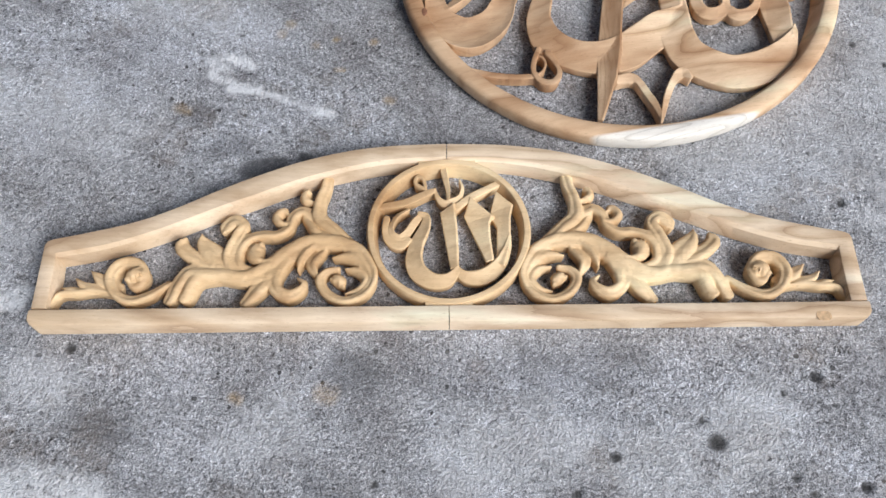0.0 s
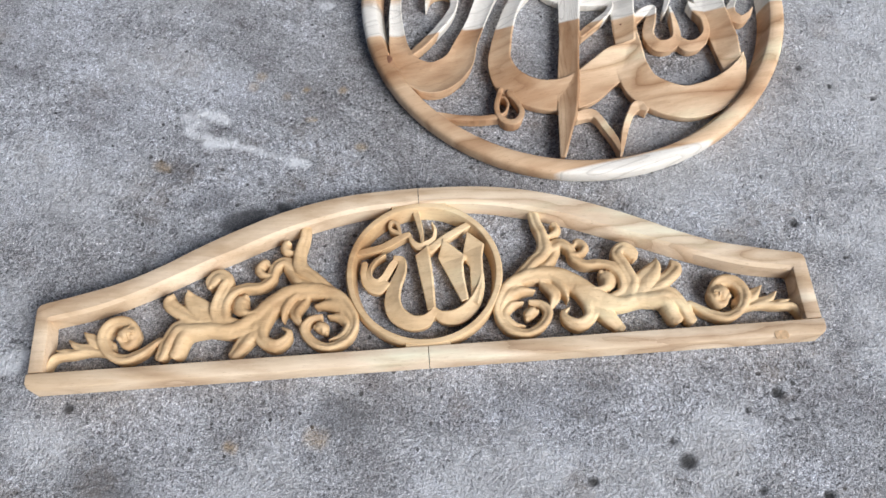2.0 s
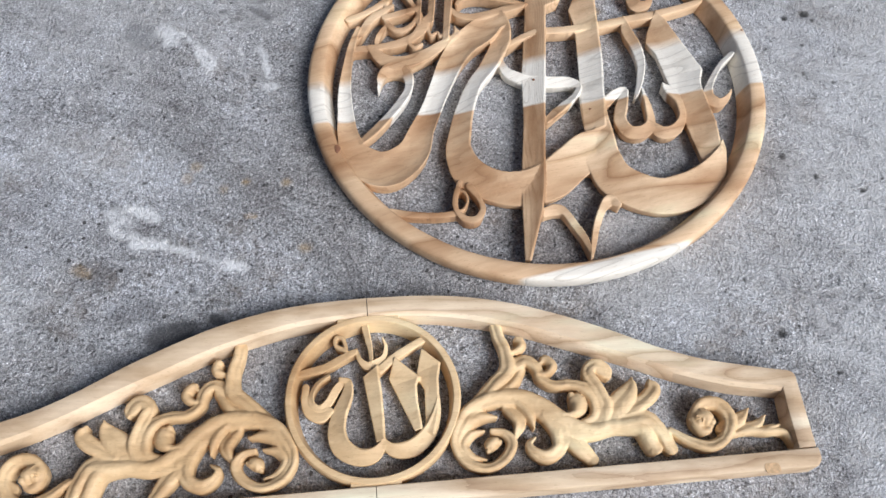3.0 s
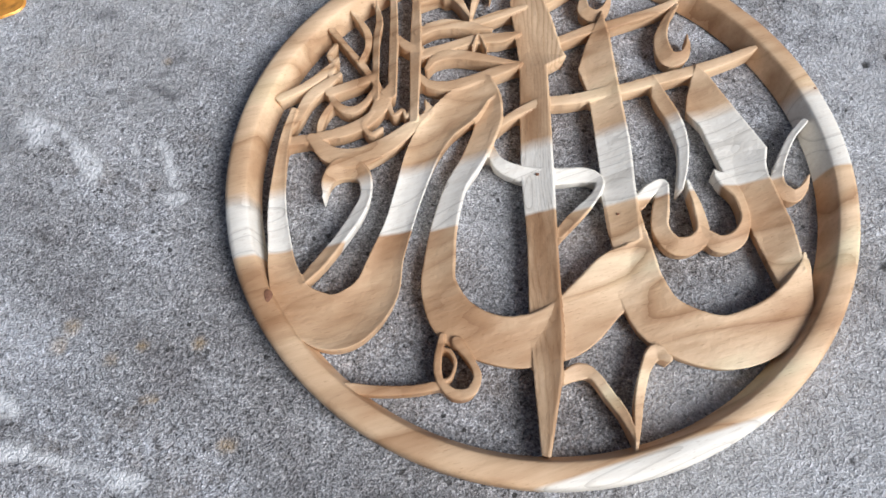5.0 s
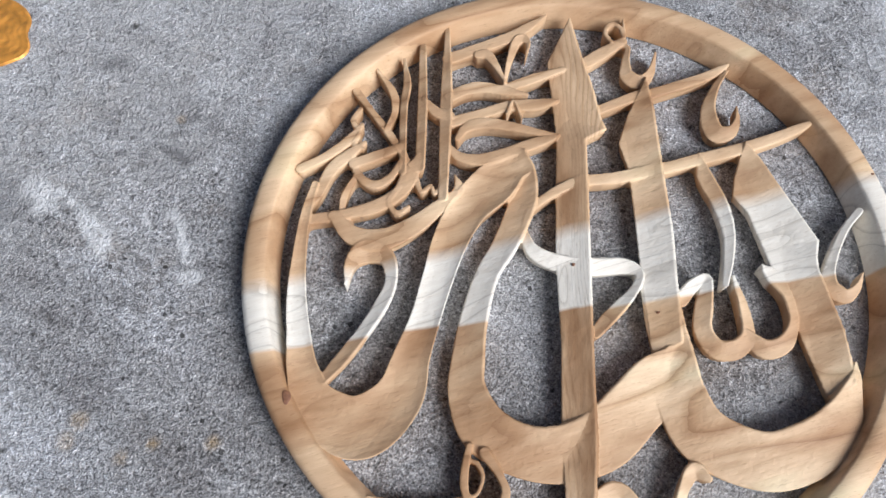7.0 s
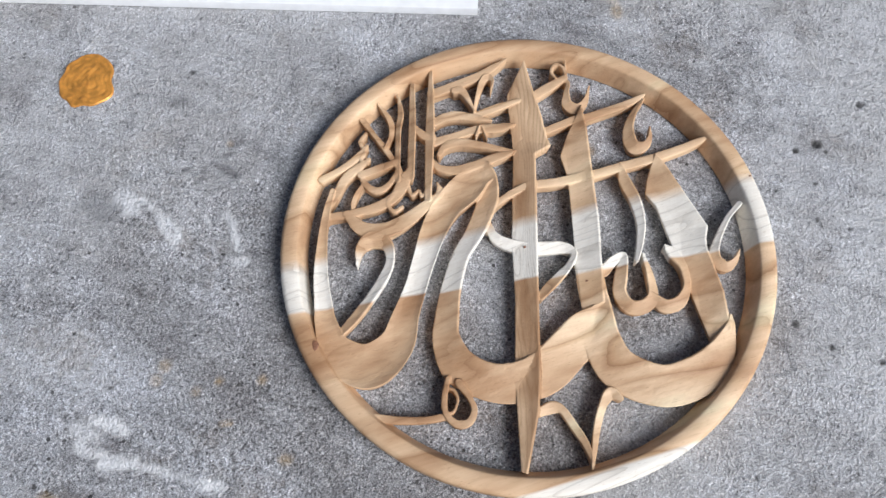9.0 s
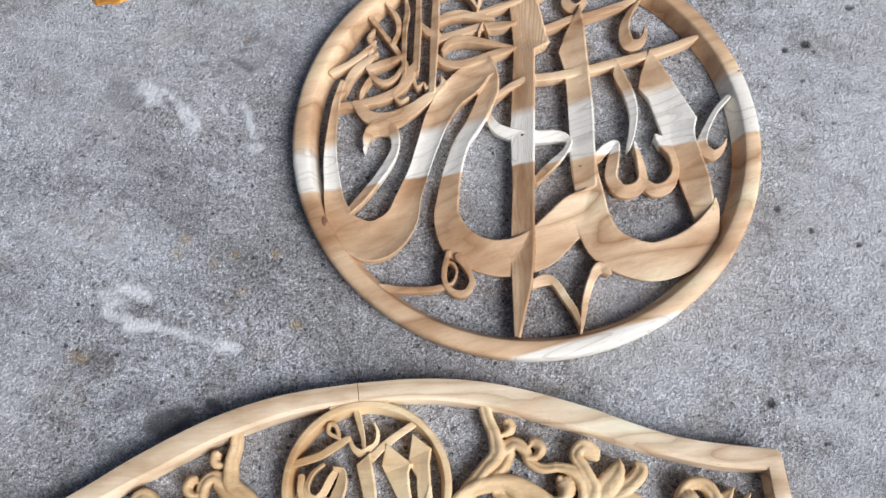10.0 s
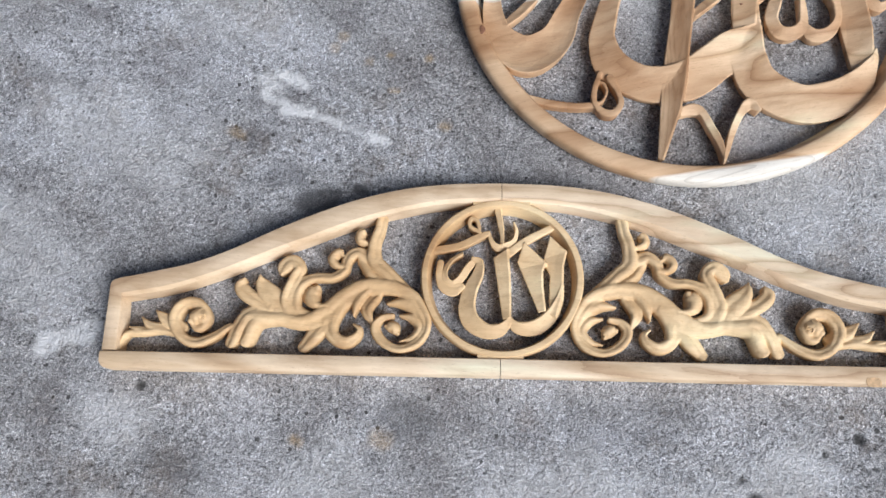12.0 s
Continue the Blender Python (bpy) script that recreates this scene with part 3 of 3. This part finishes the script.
roundel("broad_stroke", "ridge_left", 24, [(69, -35, 32.0), (67, -66, 32.5), (68, -96, 34.6), (67, -133, 42.4), (80, -169, 48.1), (123, -193, 47.8), (164, -188, 46.7), (197, -167, 35.4), (217, -136, 13.4), (221, -122, 3.3)])
roundel("thin_stroke", "left", 22, [(135, 95, 2.4), (136, 70, 14), (143, 42, 14), (144, 12, 11), (137, -15, 9), (128, -38, 6)])
roundel("curl_stroke", "left", 22, [(86, -47, 13.8), (100, -35, 11.3), (113, -31, 8.5), (105, -55, 15.6), (99, -77, 15.7), (107, -95, 17.0), (124, -97, 17.2), (137, -85, 13.8), (139, -59, 9.9), (137, -32, 3.8)])
roundel("curl_stroke", "left", 21.5, [(136, -87, 12.2), (150, -100, 16.6), (168, -96, 15.3), (180, -78, 9.9), (181, -54, 11.3), (173, -34, 16.6), (166, -24, 3.6)])
plate("upright", 23.5, [(182, 103), (191, 85), (202, 53), (223, -6), (217, -22), (215, -33), (221, -91), (218, -138)], [(194, -152), (191, -142), (185, -100), (176, -30), (168, 31), (158, 50), (164, 68)])
roundel("hook", "left", 21.5, [(270, 20, 7), (250, 2, 7), (229, -28, 9), (222, -48, 15), (233, -60, 13), (246, -53, 7), (254, -41, 2.2)])
roundel("cross_stroke", "bar", 20.5, [(47, 153, 10), (90, 166, 11), (105, 167, 11), (140, 175, 10.5), (163, 181, 10), (180, 188, 7), (188, 192, 2.5)])
roundel("cross_stroke", "bar", 21, [(-43, 34, 6), (-33, 54, 7), (-8, 70, 9), (18, 78, 11), (49, 78, 12), (82, 82, 12), (98, 83, 12), (131, 89, 12), (175, 96, 12), (214, 105, 11), (240, 113, 9), (254, 118, 4)])
roundel("loop_stroke", "left", 21, [(-44, 36, 6), (-38, 14, 12), (-22, 2, 15), (-2, -5, 16), (18, -8, 16), (42, -10, 14), (54, -18, 8), (48, -32, 8), (33, -46, 12), (17, -59, 13), (5, -70, 10)])
roundel("cross_stroke", "bar", 21, [(38, 205, 12), (63, 218, 13), (88, 231, 9)])
roundel("ringlet", "flat", 22, [(76, 231, 4.0), (72, 241, 4.5), (76, 250, 4.6), (84, 252, 4.0), (89, 245, 4.3), (90, 235, 4.0), (93, 256, 2.4)])
roundel("hook", "left", 21.5, [(80, 229, 5), (91, 223, 5), (86, 206, 8), (85, 190, 14), (97, 182, 14), (109, 192, 8), (118, 213, 2.2)])
roundel("hook", "left", 21.5, [(184, 184, 4), (168, 166, 8), (156, 142, 14), (157, 118, 18), (172, 116, 12), (181, 128, 6), (184, 142, 2.2)])
roundel("thin_stroke", "bar", 18, [(-203, -189, 10), (-176, -195, 9), (-148, -198, 8), (-124, -197, 8)])
roundel("loop_stroke", "flat", 20, [(-117, -154, 5.7), (-124, -177, 7.1), (-124, -194, 6.5), (-114, -207, 9.2), (-100, -207, 9.2), (-92, -194, 7.2), (-96, -178, 6.5), (-105, -161, 9.8)])
roundel("ringlet", "flat", 19, [(-119, -165, 3.0), (-112, -169, 3.9), (-109, -180, 3.3), (-115, -192, 3.3), (-122, -195, 3.5)])
roundel("thin_stroke", "left", 21, [(-22, -207, 9), (-6, -202, 14), (6, -206, 9), (16, -226, 9), (25, -246, 8), (29, -268, 3)])
roundel("thin_stroke", "right", 21, [(74, -202, 6), (64, -194, 14), (52, -207, 10), (41, -230, 9), (34, -252, 7), (27, -276, 3)])
roundel("hook", "left", 21, [(-209, -1, 2.3), (-202, 20, 12.7), (-187, 30, 21.1), (-170, 21, 15.1), (-168, -1, 11.3), (-178, -22, 13.6), (-197, -47, 12.7), (-216, -68, 13.6), (-233, -84, 10.5)])
roundel("crescent_stroke", "dome", 21, [(-215, 67, 10.5), (-199, 46, 18.1), (-172, 39, 21.2), (-142, 50, 18.2), (-118, 66, 13.6), (-101, 78, 7.5)])
roundel("thin_stroke", "bar", 20, [(-236, 66, 10.5), (-206, 68, 10.5), (-176, 73, 13.6), (-153, 85, 13.6), (-141, 103, 16.1), (-131, 121, 6.5)])
roundel("thin_stroke", "bar", 20, [(-243, 120, 9.4), (-216, 132, 8.8), (-192, 149, 9.3), (-182, 161, 4.7)])
roundel("thin_stroke", "bar", 20, [(-236, 81, 7.5), (-227, 93, 8.8), (-214, 116, 12.0), (-197, 130, 11.3), (-181, 141, 4.8)])
roundel("thin_stroke", "bar", 20, [(-193, 120, 10.0), (-171, 126, 11.3), (-148, 133, 8.7)])
roundel("thin_stroke", "bar", 19, [(-193, 133, 5.1), (-190, 109, 7.5), (-176, 96, 9.3), (-159, 103, 7.1), (-144, 125, 5.1)])
roundel("thin_upright", "left", 21, [(-134, 232, 2.6), (-134, 203, 8.1), (-140, 176, 7.7), (-148, 106, 6.5)])
roundel("thin_upright", "left", 22, [(-114, 244, 7.2), (-122, 174, 9.7), (-131, 109, 9.6)])
roundel("thin_upright", "left", 23, [(-87, 263, 5.4), (-98, 179, 12.0), (-113, 75, 9.0)])
roundel("thin_stroke", "right", 20, [(-184, 200, 8.6), (-171, 176, 6.8), (-158, 152, 8.6), (-142, 117, 6.5), (-135, 105, 3.2)])
roundel("thin_stroke", "right", 20, [(-162, 223, 3.4), (-149, 196, 8.6), (-149, 174, 6.8), (-158, 155, 5.6)])
roundel("thin_stroke", "flat", 19, [(-137, 107, 6.0), (-133, 85, 4.8), (-123, 89, 4.0), (-120, 81, 4.0), (-111, 89, 6.1)])
roundel("ringlet", "flat", 20, [(-153, 90, 5.6), (-163, 76, 5.6), (-157, 64, 5.3), (-146, 69, 4.0)])
roundel("thin_stroke", "right", 19, [(-190, 109, 4.8), (-203, 90, 6.5), (-207, 72, 5.6), (-200, 58, 5.3)])
roundel("thin_stroke", "bar", 21, [(-119, 183, 5.1), (-109, 168, 11.3), (-97, 162, 10.6)])
roundel("ringlet", "flat", 20, [(-182, 179, 5.1), (-190, 167, 5.1), (-185, 153, 4.0), (-191, 141, 5.1), (-183, 135, 3.2)])
roundel("thin_stroke", "bar", 20, [(-109, 71, 8.8), (-97, 83, 9.4), (-99, 97, 2.2)])
roundel("cross_stroke", "bar", 21, [(-90, 228, 13), (-53, 239, 12.5), (-23, 249, 12), (-2, 260, 9), (15, 270, 2.5)])
roundel("hook", "bar", 22.5, [(-60, 229, 9), (-51, 228, 11), (-44, 214, 7), (-38, 195, 3)])
roundel("hook", "left", 22.5, [(-38, 194, 4), (-31, 216, 6), (-21, 239, 9), (-13, 245, 9), (-8, 238, 5), (-12, 225, 2.2)])
roundel("cross_stroke", "bar", 21, [(-94, 183, 11), (-78, 190, 12.5), (-60, 191, 12.5), (-40, 185, 10), (-18, 178, 3)])
roundel("cross_stroke", "bar", 20, [(-46, 186, 8), (-28, 191, 10.5), (-4, 198, 10.5), (22, 204, 6)])
roundel("cross_stroke", "bar", 20.5, [(-97, 155, 11.5), (-67, 161, 11), (-38, 167, 12), (-12, 166, 13), (4, 168, 7), (11, 169, 2.5)])
roundel("cross_stroke", "bar", 21, [(-92, 136, 6), (-82, 147, 10), (-62, 150, 12), (-36, 143, 10), (-14, 135, 7), (2, 131, 2.5)])
roundel("cross_stroke", "bar", 21, [(-101, 127, 7), (-92, 116, 10), (-72, 111, 12.5), (-46, 116, 12), (-20, 123, 12), (-2, 127, 7), (5, 130, 2.5)])
roundel("thin_stroke", "bar", 23, [(-41, 157, 3.7), (-33, 171, 2.5), (-28, 150, 2.5)])
# </R>
relief(roundel_ob, STROKES, teak, cell=0.85, step=1.5, leafy=False, soft=1.3, arris=0.8, undercut=4.0)

# ---- arched panel ----
crest_ob = tagged(new("carved_crest"), "pale teak arched crest panel with pierced leaf scrolls lying on concrete", "wood carving")
OUT = [(0, -1), (60, -3), (110, -9), (160, -21), (205, -37), (258, -60), (310, -86), (355, -104), (410, -118), (443, -125)]
INN = [(0, -24), (40, -25), (80, -29), (125, -39), (158, -48.5), (190, -60), (221, -73), (254, -86), (286, -100), (320, -115), (355, -128), (388, -138), (420, -144), (437, -147)]
for s, x_out, x_in in ((-1, 459, 443), (1, 461, 443)):
    k_out, k_in = (x_out - 9) / 443, x_in / 437
    so = spline([(x * k_out, y) for x, y in OUT], 6)
    si = spline([(x * k_in, y) for x, y in INN], 6)
    t = np.linspace(0, 1, 90)
    pick = lambda p: np.c_[[np.interp(t, np.linspace(0, 1, len(p)), p[:, j]) for j in (0, 1)]].T
    fo, fi = pick(so), pick(si)
    fo[0, 0] = fi[0, 0] = 0.4
    flip = np.array([s, 1]) / 1000
    rail(crest_ob, "top_rail", fo * flip, fi * flip, 0.027, rail_teak, bevel=0.0013, cut=0.0042)
    # end post, rounded at its upper corner
    arc = [(x_out - 9 + 9 * math.sin(q), -134 + 9 * math.cos(q)) for q in np.linspace(0.0, 1.57, 7)]
    po = np.array([(x_out - 9, -125)] + arc[1:] + [(x_out, y) for y in (-160, -185, -209.8)])
    pi = np.array([(x_in, -147)] * 7 + [(x_in - 1, y) for y in (-165, -187, -209.8)]) + np.c_[np.zeros(10), -np.arange(10) * 0.01]
    rail(crest_ob, "end_post", po * flip, pi * flip, 0.0268, rail_teak)
    xs = np.r_[np.linspace(0.4, x_out - 7, 34), x_out + np.linspace(-6, 1, 6)]
    rail(crest_ob, "bottom_rail", np.c_[xs, -230.5 + 6 * np.clip((xs - x_out + 6) / 7, 0, 1) ** 2] * flip, np.c_[xs, np.full(40, -211)] * flip, 0.027, rail_teak)


def filler_patch():
    """A let-in piece of brown short grain near the end of the bottom rail."""
    rng, n = random.Random(8), 16
    outline = [(0.4090 + 0.0080 * (abs(math.cos(q)) ** 0.6 * math.copysign(1, math.cos(q)) + rng.uniform(-0.12, 0.12)), -0.2285 + 0.0055 * (abs(math.sin(q)) ** 0.6 * math.copysign(1, math.sin(q)) + rng.uniform(-0.12, 0.12))) for q in np.linspace(0, 6.283, n + 1)[:-1]]
    verts = [(x, y, z) for z in (0.0262, 0.0275) for x, y in outline]
    faces = [(i, (i + 1) % n, n + (i + 1) % n, n + i) for i in range(n)] + [tuple(range(n)), tuple(range(n, 2 * n))]
    finish("filler_patch", verts, faces, filler_wood, crest_ob, "small brown let-in patch of short grain")


filler_patch()

SCROLLS = {}


def scroll(name, profile, height, points):
    SCROLLS.setdefault(name, []).append((profile, height, points))


# <S>
scroll("end_curl", "gouge", 20, [(-315, -178, 8.4), (-335, -192, 11.7), (-355, -198, 13.4), (-372, -189, 12.4), (-380, -169, 14.8), (-371, -154, 14.8), (-354, -153, 13.6), (-344, -167, 14.8), (-351, -179, 14.9), (-362, -171, 4.9)])
scroll("end_curl", "dome", 18, [(-367, -191, 7.2), (-394, -186, 7.8), (-417, -188, 9.2), (-436, -190, 9.1), (-443, -206, 4.6)])
scroll("end_curl", "gouge", 17, [(-373, -180, 15.1), (-390, -172, 14.8), (-404, -161, 2.6)])
scroll("end_curl", "gouge", 17, [(-385, -181, 9.8), (-408, -179, 9.8), (-420, -170, 2.8)])
scroll("end_curl", "gouge", 17, [(-410, -184, 5.9), (-425, -183, 4.9), (-434, -181, 2.1)])
scroll("volute", "gouge", 22, [(-291, -170, 14.4), (-261, -169, 15.1), (-228, -173, 17.7), (-202, -162, 24.0), (-180, -143, 23.3), (-157, -130, 20.6), (-127, -130, 17.1), (-104, -139, 15.6), (-89, -159, 14.2), (-85, -177, 10.6), (-96, -194, 11.2), (-117, -201, 10.3), (-136, -192, 11.8), (-144, -177, 12.1), (-137, -166, 9.2), (-125, -163, 6.7)])
scroll("volute", "dome", 20, [(-130, -148, 5.3), (-111, -147, 16.2), (-96, -157, 13.9), (-88, -171, 6.6)])
scroll("volute", "dome", 19, [(-115, -162, 4.6), (-101, -165, 12.7), (-93, -176, 12.7), (-101, -188, 9.9), (-115, -192, 3.3)])
scroll("volute", "dome", 21, [(-130, -175, 7.9), (-123, -176, 15.2), (-119, -182, 7.3)])
scroll("leaf_curl", "dome", 21, [(-154, -134, 8.5), (-166, -149, 13.2), (-170, -163, 2.6)])
scroll("leaf_curl", "gouge", 20, [(-144, -139, 12.8), (-155, -155, 15.1), (-150, -169, 6.7), (-147, -175, 2.4)])
scroll("leaf_curl", "gouge", 21, [(-187, -153, 18.4), (-196, -170, 20.5), (-193, -187, 15.8), (-179, -195, 15.2), (-166, -189, 11.5), (-162, -180, 7.9), (-169, -174, 3.3)])
scroll("leaf_curl", "gouge", 19, [(-204, -171, 21.0), (-215, -187, 20.0), (-226, -200, 15.6)])
scroll("tie_leaf", "gouge", 21, [(-102, -139, 9.9), (-114, -129, 14.8), (-133, -111, 15.8), (-148, -97, 18), (-149, -76, 15), (-144, -58, 14), (-142, -45, 14)])
scroll("tie_leaf", "dome", 20, [(-157, -77, 5.7), (-167, -72, 11.5), (-167, -64, 12.5), (-162, -63, 4.3)])
scroll("tie_leaf", "dome", 19, [(-164, -98, 11.8), (-151, -115, 14.1), (-132, -121, 6.4)])
scroll("tendril", "gouge", 21, [(-152, -94, 16.9), (-170, -87, 14.5), (-181, -96, 13.4), (-184, -109, 12.0), (-197, -118, 11.3), (-217, -119, 11.2), (-233, -126, 14.8), (-241, -141, 17.1), (-237, -158, 15.1), (-220, -166, 12.8)])
scroll("tendril", "dome", 21, [(-182, -105, 6.4), (-193, -104, 9.2), (-199, -96, 12.7), (-193, -88, 12.8), (-187, -91, 5.0)])
scroll("tendril", "dome", 22, [(-202, -152, 4.0), (-215, -151, 10.9), (-221, -141, 21.9), (-216, -133, 12.2)])
scroll("leaf_fan", "gouge", 22, [(-240, -164, 19.1), (-249, -145, 15.7), (-242, -122, 14.8), (-236, -108, 14.2), (-245, -100, 17.7), (-254, -105, 19.9), (-258, -113, 8.5)])
scroll("leaf_fan", "gouge", 20, [(-247, -162, 19.0), (-265, -144, 25.6), (-279, -130, 17.8), (-284, -117, 2.6)])
scroll("leaf_fan", "gouge", 20, [(-270, -154, 13.9), (-292, -144, 17.9), (-305, -132, 16.4), (-302, -122, 4.3)])
scroll("acanthus_leaf", "gouge", 21, [(-234, -170, 16.3), (-268, -164, 17.1), (-291, -163, 18.5), (-304, -178, 16.5), (-311, -196, 16.2)])
scroll("acanthus_leaf", "dome", 22, [(-258, -171, 11.9), (-283, -173, 19.0), (-293, -193, 19.8)])
scroll("end_curl", "dome", 24, [(-358, -172, 11.8), (-352, -167, 19.6), (-348, -170, 11.7)])
# </S>
relief(crest_ob, list(SCROLLS.items()), pale_teak)
relief(crest_ob, list(SCROLLS.items()), pale_teak, mirror=True)
ring(crest_ob, "medallion_ring", 0.001, -0.1158, 0.0950, 0.0825, 0.0255, pale_teak, "")


for y0, y1, reach in ((-0.2112, -0.2035, 0.026), (-0.031, -0.0225, 0.034)):
    spots = [reach * k for k in (-1, -0.4, 0.4, 1)]
    rail(crest_ob, "bridge_block", [(x, y0) for x in spots], [(x, y1) for x in spots], 0.0240, pale_teak)


LETTERS = []


def medal(name, profile, height, points):
    LETTERS.append((name, [(profile, height, points)]))


# <M>
medal("crescent_stroke", "bar", 20, [(-84, -84, 8), (-66, -81, 9), (-48, -77, 9), (-32, -69, 9), (-17, -62, 7)])
medal("ringlet", "flat", 21, [(-26, -60, 4.5), (-37, -53, 4.5), (-36, -44, 4.5), (-29, -46, 4.5), (-26, -56, 4.5)])
medal("hook", "left", 20, [(-15, -60, 4), (-11, -72, 6), (-3, -79, 9), (6, -76, 8), (15, -70, 6), (18, -58, 4), (15, -48, 2.2)])
medal("thin_stroke", "left", 20, [(-4, -33, 8), (-1, -50, 7), (1, -64, 5), (1, -76, 4)])
medal("cross_stroke", "bar", 20, [(4, -90, 9), (28, -71, 9), (60, -53, 8)])
medal("letter_stroke", "bar", 18, [(-71, -98, 8), (-72, -112, 9), (-66, -126, 14), (-55, -131, 14), (-46, -126, 8)])
medal("letter_stroke", "left", 20, [(-46, -87, 4), (-58, -95, 5), (-65, -107, 6), (-64, -118, 7), (-56, -123, 8), (-47, -117, 9), (-38, -103, 9), (-30, -95, 7), (-24, -96, 6)])
medal("letter_stroke", "left", 22, [(-33, -93, 5), (-25, -97, 8), (-27, -112, 14), (-35, -130, 17), (-39, -150, 20), (-34, -167, 21), (-18, -178, 18), (-1, -177, 15), (11, -165, 7)])
medal("letter_stroke", "left", 22, [(9, -164, 6), (20, -174, 14), (40, -173, 18), (57, -160, 16), (67, -141, 10), (71, -124, 4)])
plate("upright", 23, [(8, -80), (11, -110), (12, -137), (12, -163)], [(2, -165), (-9, -91)], LETTERS)
plate("upright", 22, [(27, -72), (53, -97), (49, -107), (49, -125), (52, -154)], [(43, -156), (19, -95)], LETTERS)
plate("upright", 22, [(57, -64), (77, -83), (73, -100), (72, -133), (64, -162)], [(55, -158), (57, -112), (49, -94)], LETTERS)
# </M>
relief(crest_ob, LETTERS, pale_teak, cell=0.6, leafy=False, soft=1.2, arris=0.8, undercut=3.0)

# ---- small things on the floor ----
def paint_patch():
    """A dried splash: ragged outline, raised lip, concentric wrinkles."""
    n, rings, verts, faces = 90, 26, [], []
    rng = random.Random(5)
    ks = [(rng.uniform(0, 6.28), 0.045 / (k + 1) ** 0.6) for k in range(9)]
    for k in range(rings + 1):
        r = 1 - k / rings * 0.97
        for i in range(n):
            q = 2 * math.pi * i / n
            w = 1 + sum(a * math.sin((j + 3) * q + p) for j, (p, a) in enumerate(ks))
            x, y = 0.0375 * r * w * math.cos(q), 0.0435 * r * w * math.sin(q)
            z = 0.0024 + 0.0007 * math.sin(34 * r + 1.6 * math.sin(3 * q + 1)) * (0.4 + 0.6 * noise.noise((x * 60, y * 60, 1))) + 0.0012 * noise.noise((x * 140, y * 140, 3))
            verts.append((x, y, 0.0 if k == 0 else max(z, 0.0006) if k > 1 else 0.0022))
    for k in range(rings):
        for i in range(n):
            faces.append((k * n + i, k * n + (i + 1) % n, (k + 1) * n + (i + 1) % n, (k + 1) * n + i))
    faces += [tuple(range(n)), tuple(range(rings * n, rings * n + n))]
    ob = tagged(finish("gold_paint_patch", verts, faces, gold_paint), "round wrinkled splash of dried gold paint on concrete", "paint patch")
    ob.matrix_world = pose(-0.314, 0.625, 0)


paint_patch()


def board():
    verts, faces = [], []
    rows = np.linspace(0, 1.6, 20)
    ob = tagged(new("white_board"), "white painted board lying flat on the concrete", "board")
    rail(ob, "board", [(-x, 0) for x in rows], [(-x, 0.35) for x in rows], 0.014, white_paint)
    ob.matrix_world = pose(0.228, 0.666, 0, 0, 0, -9.3)


board()
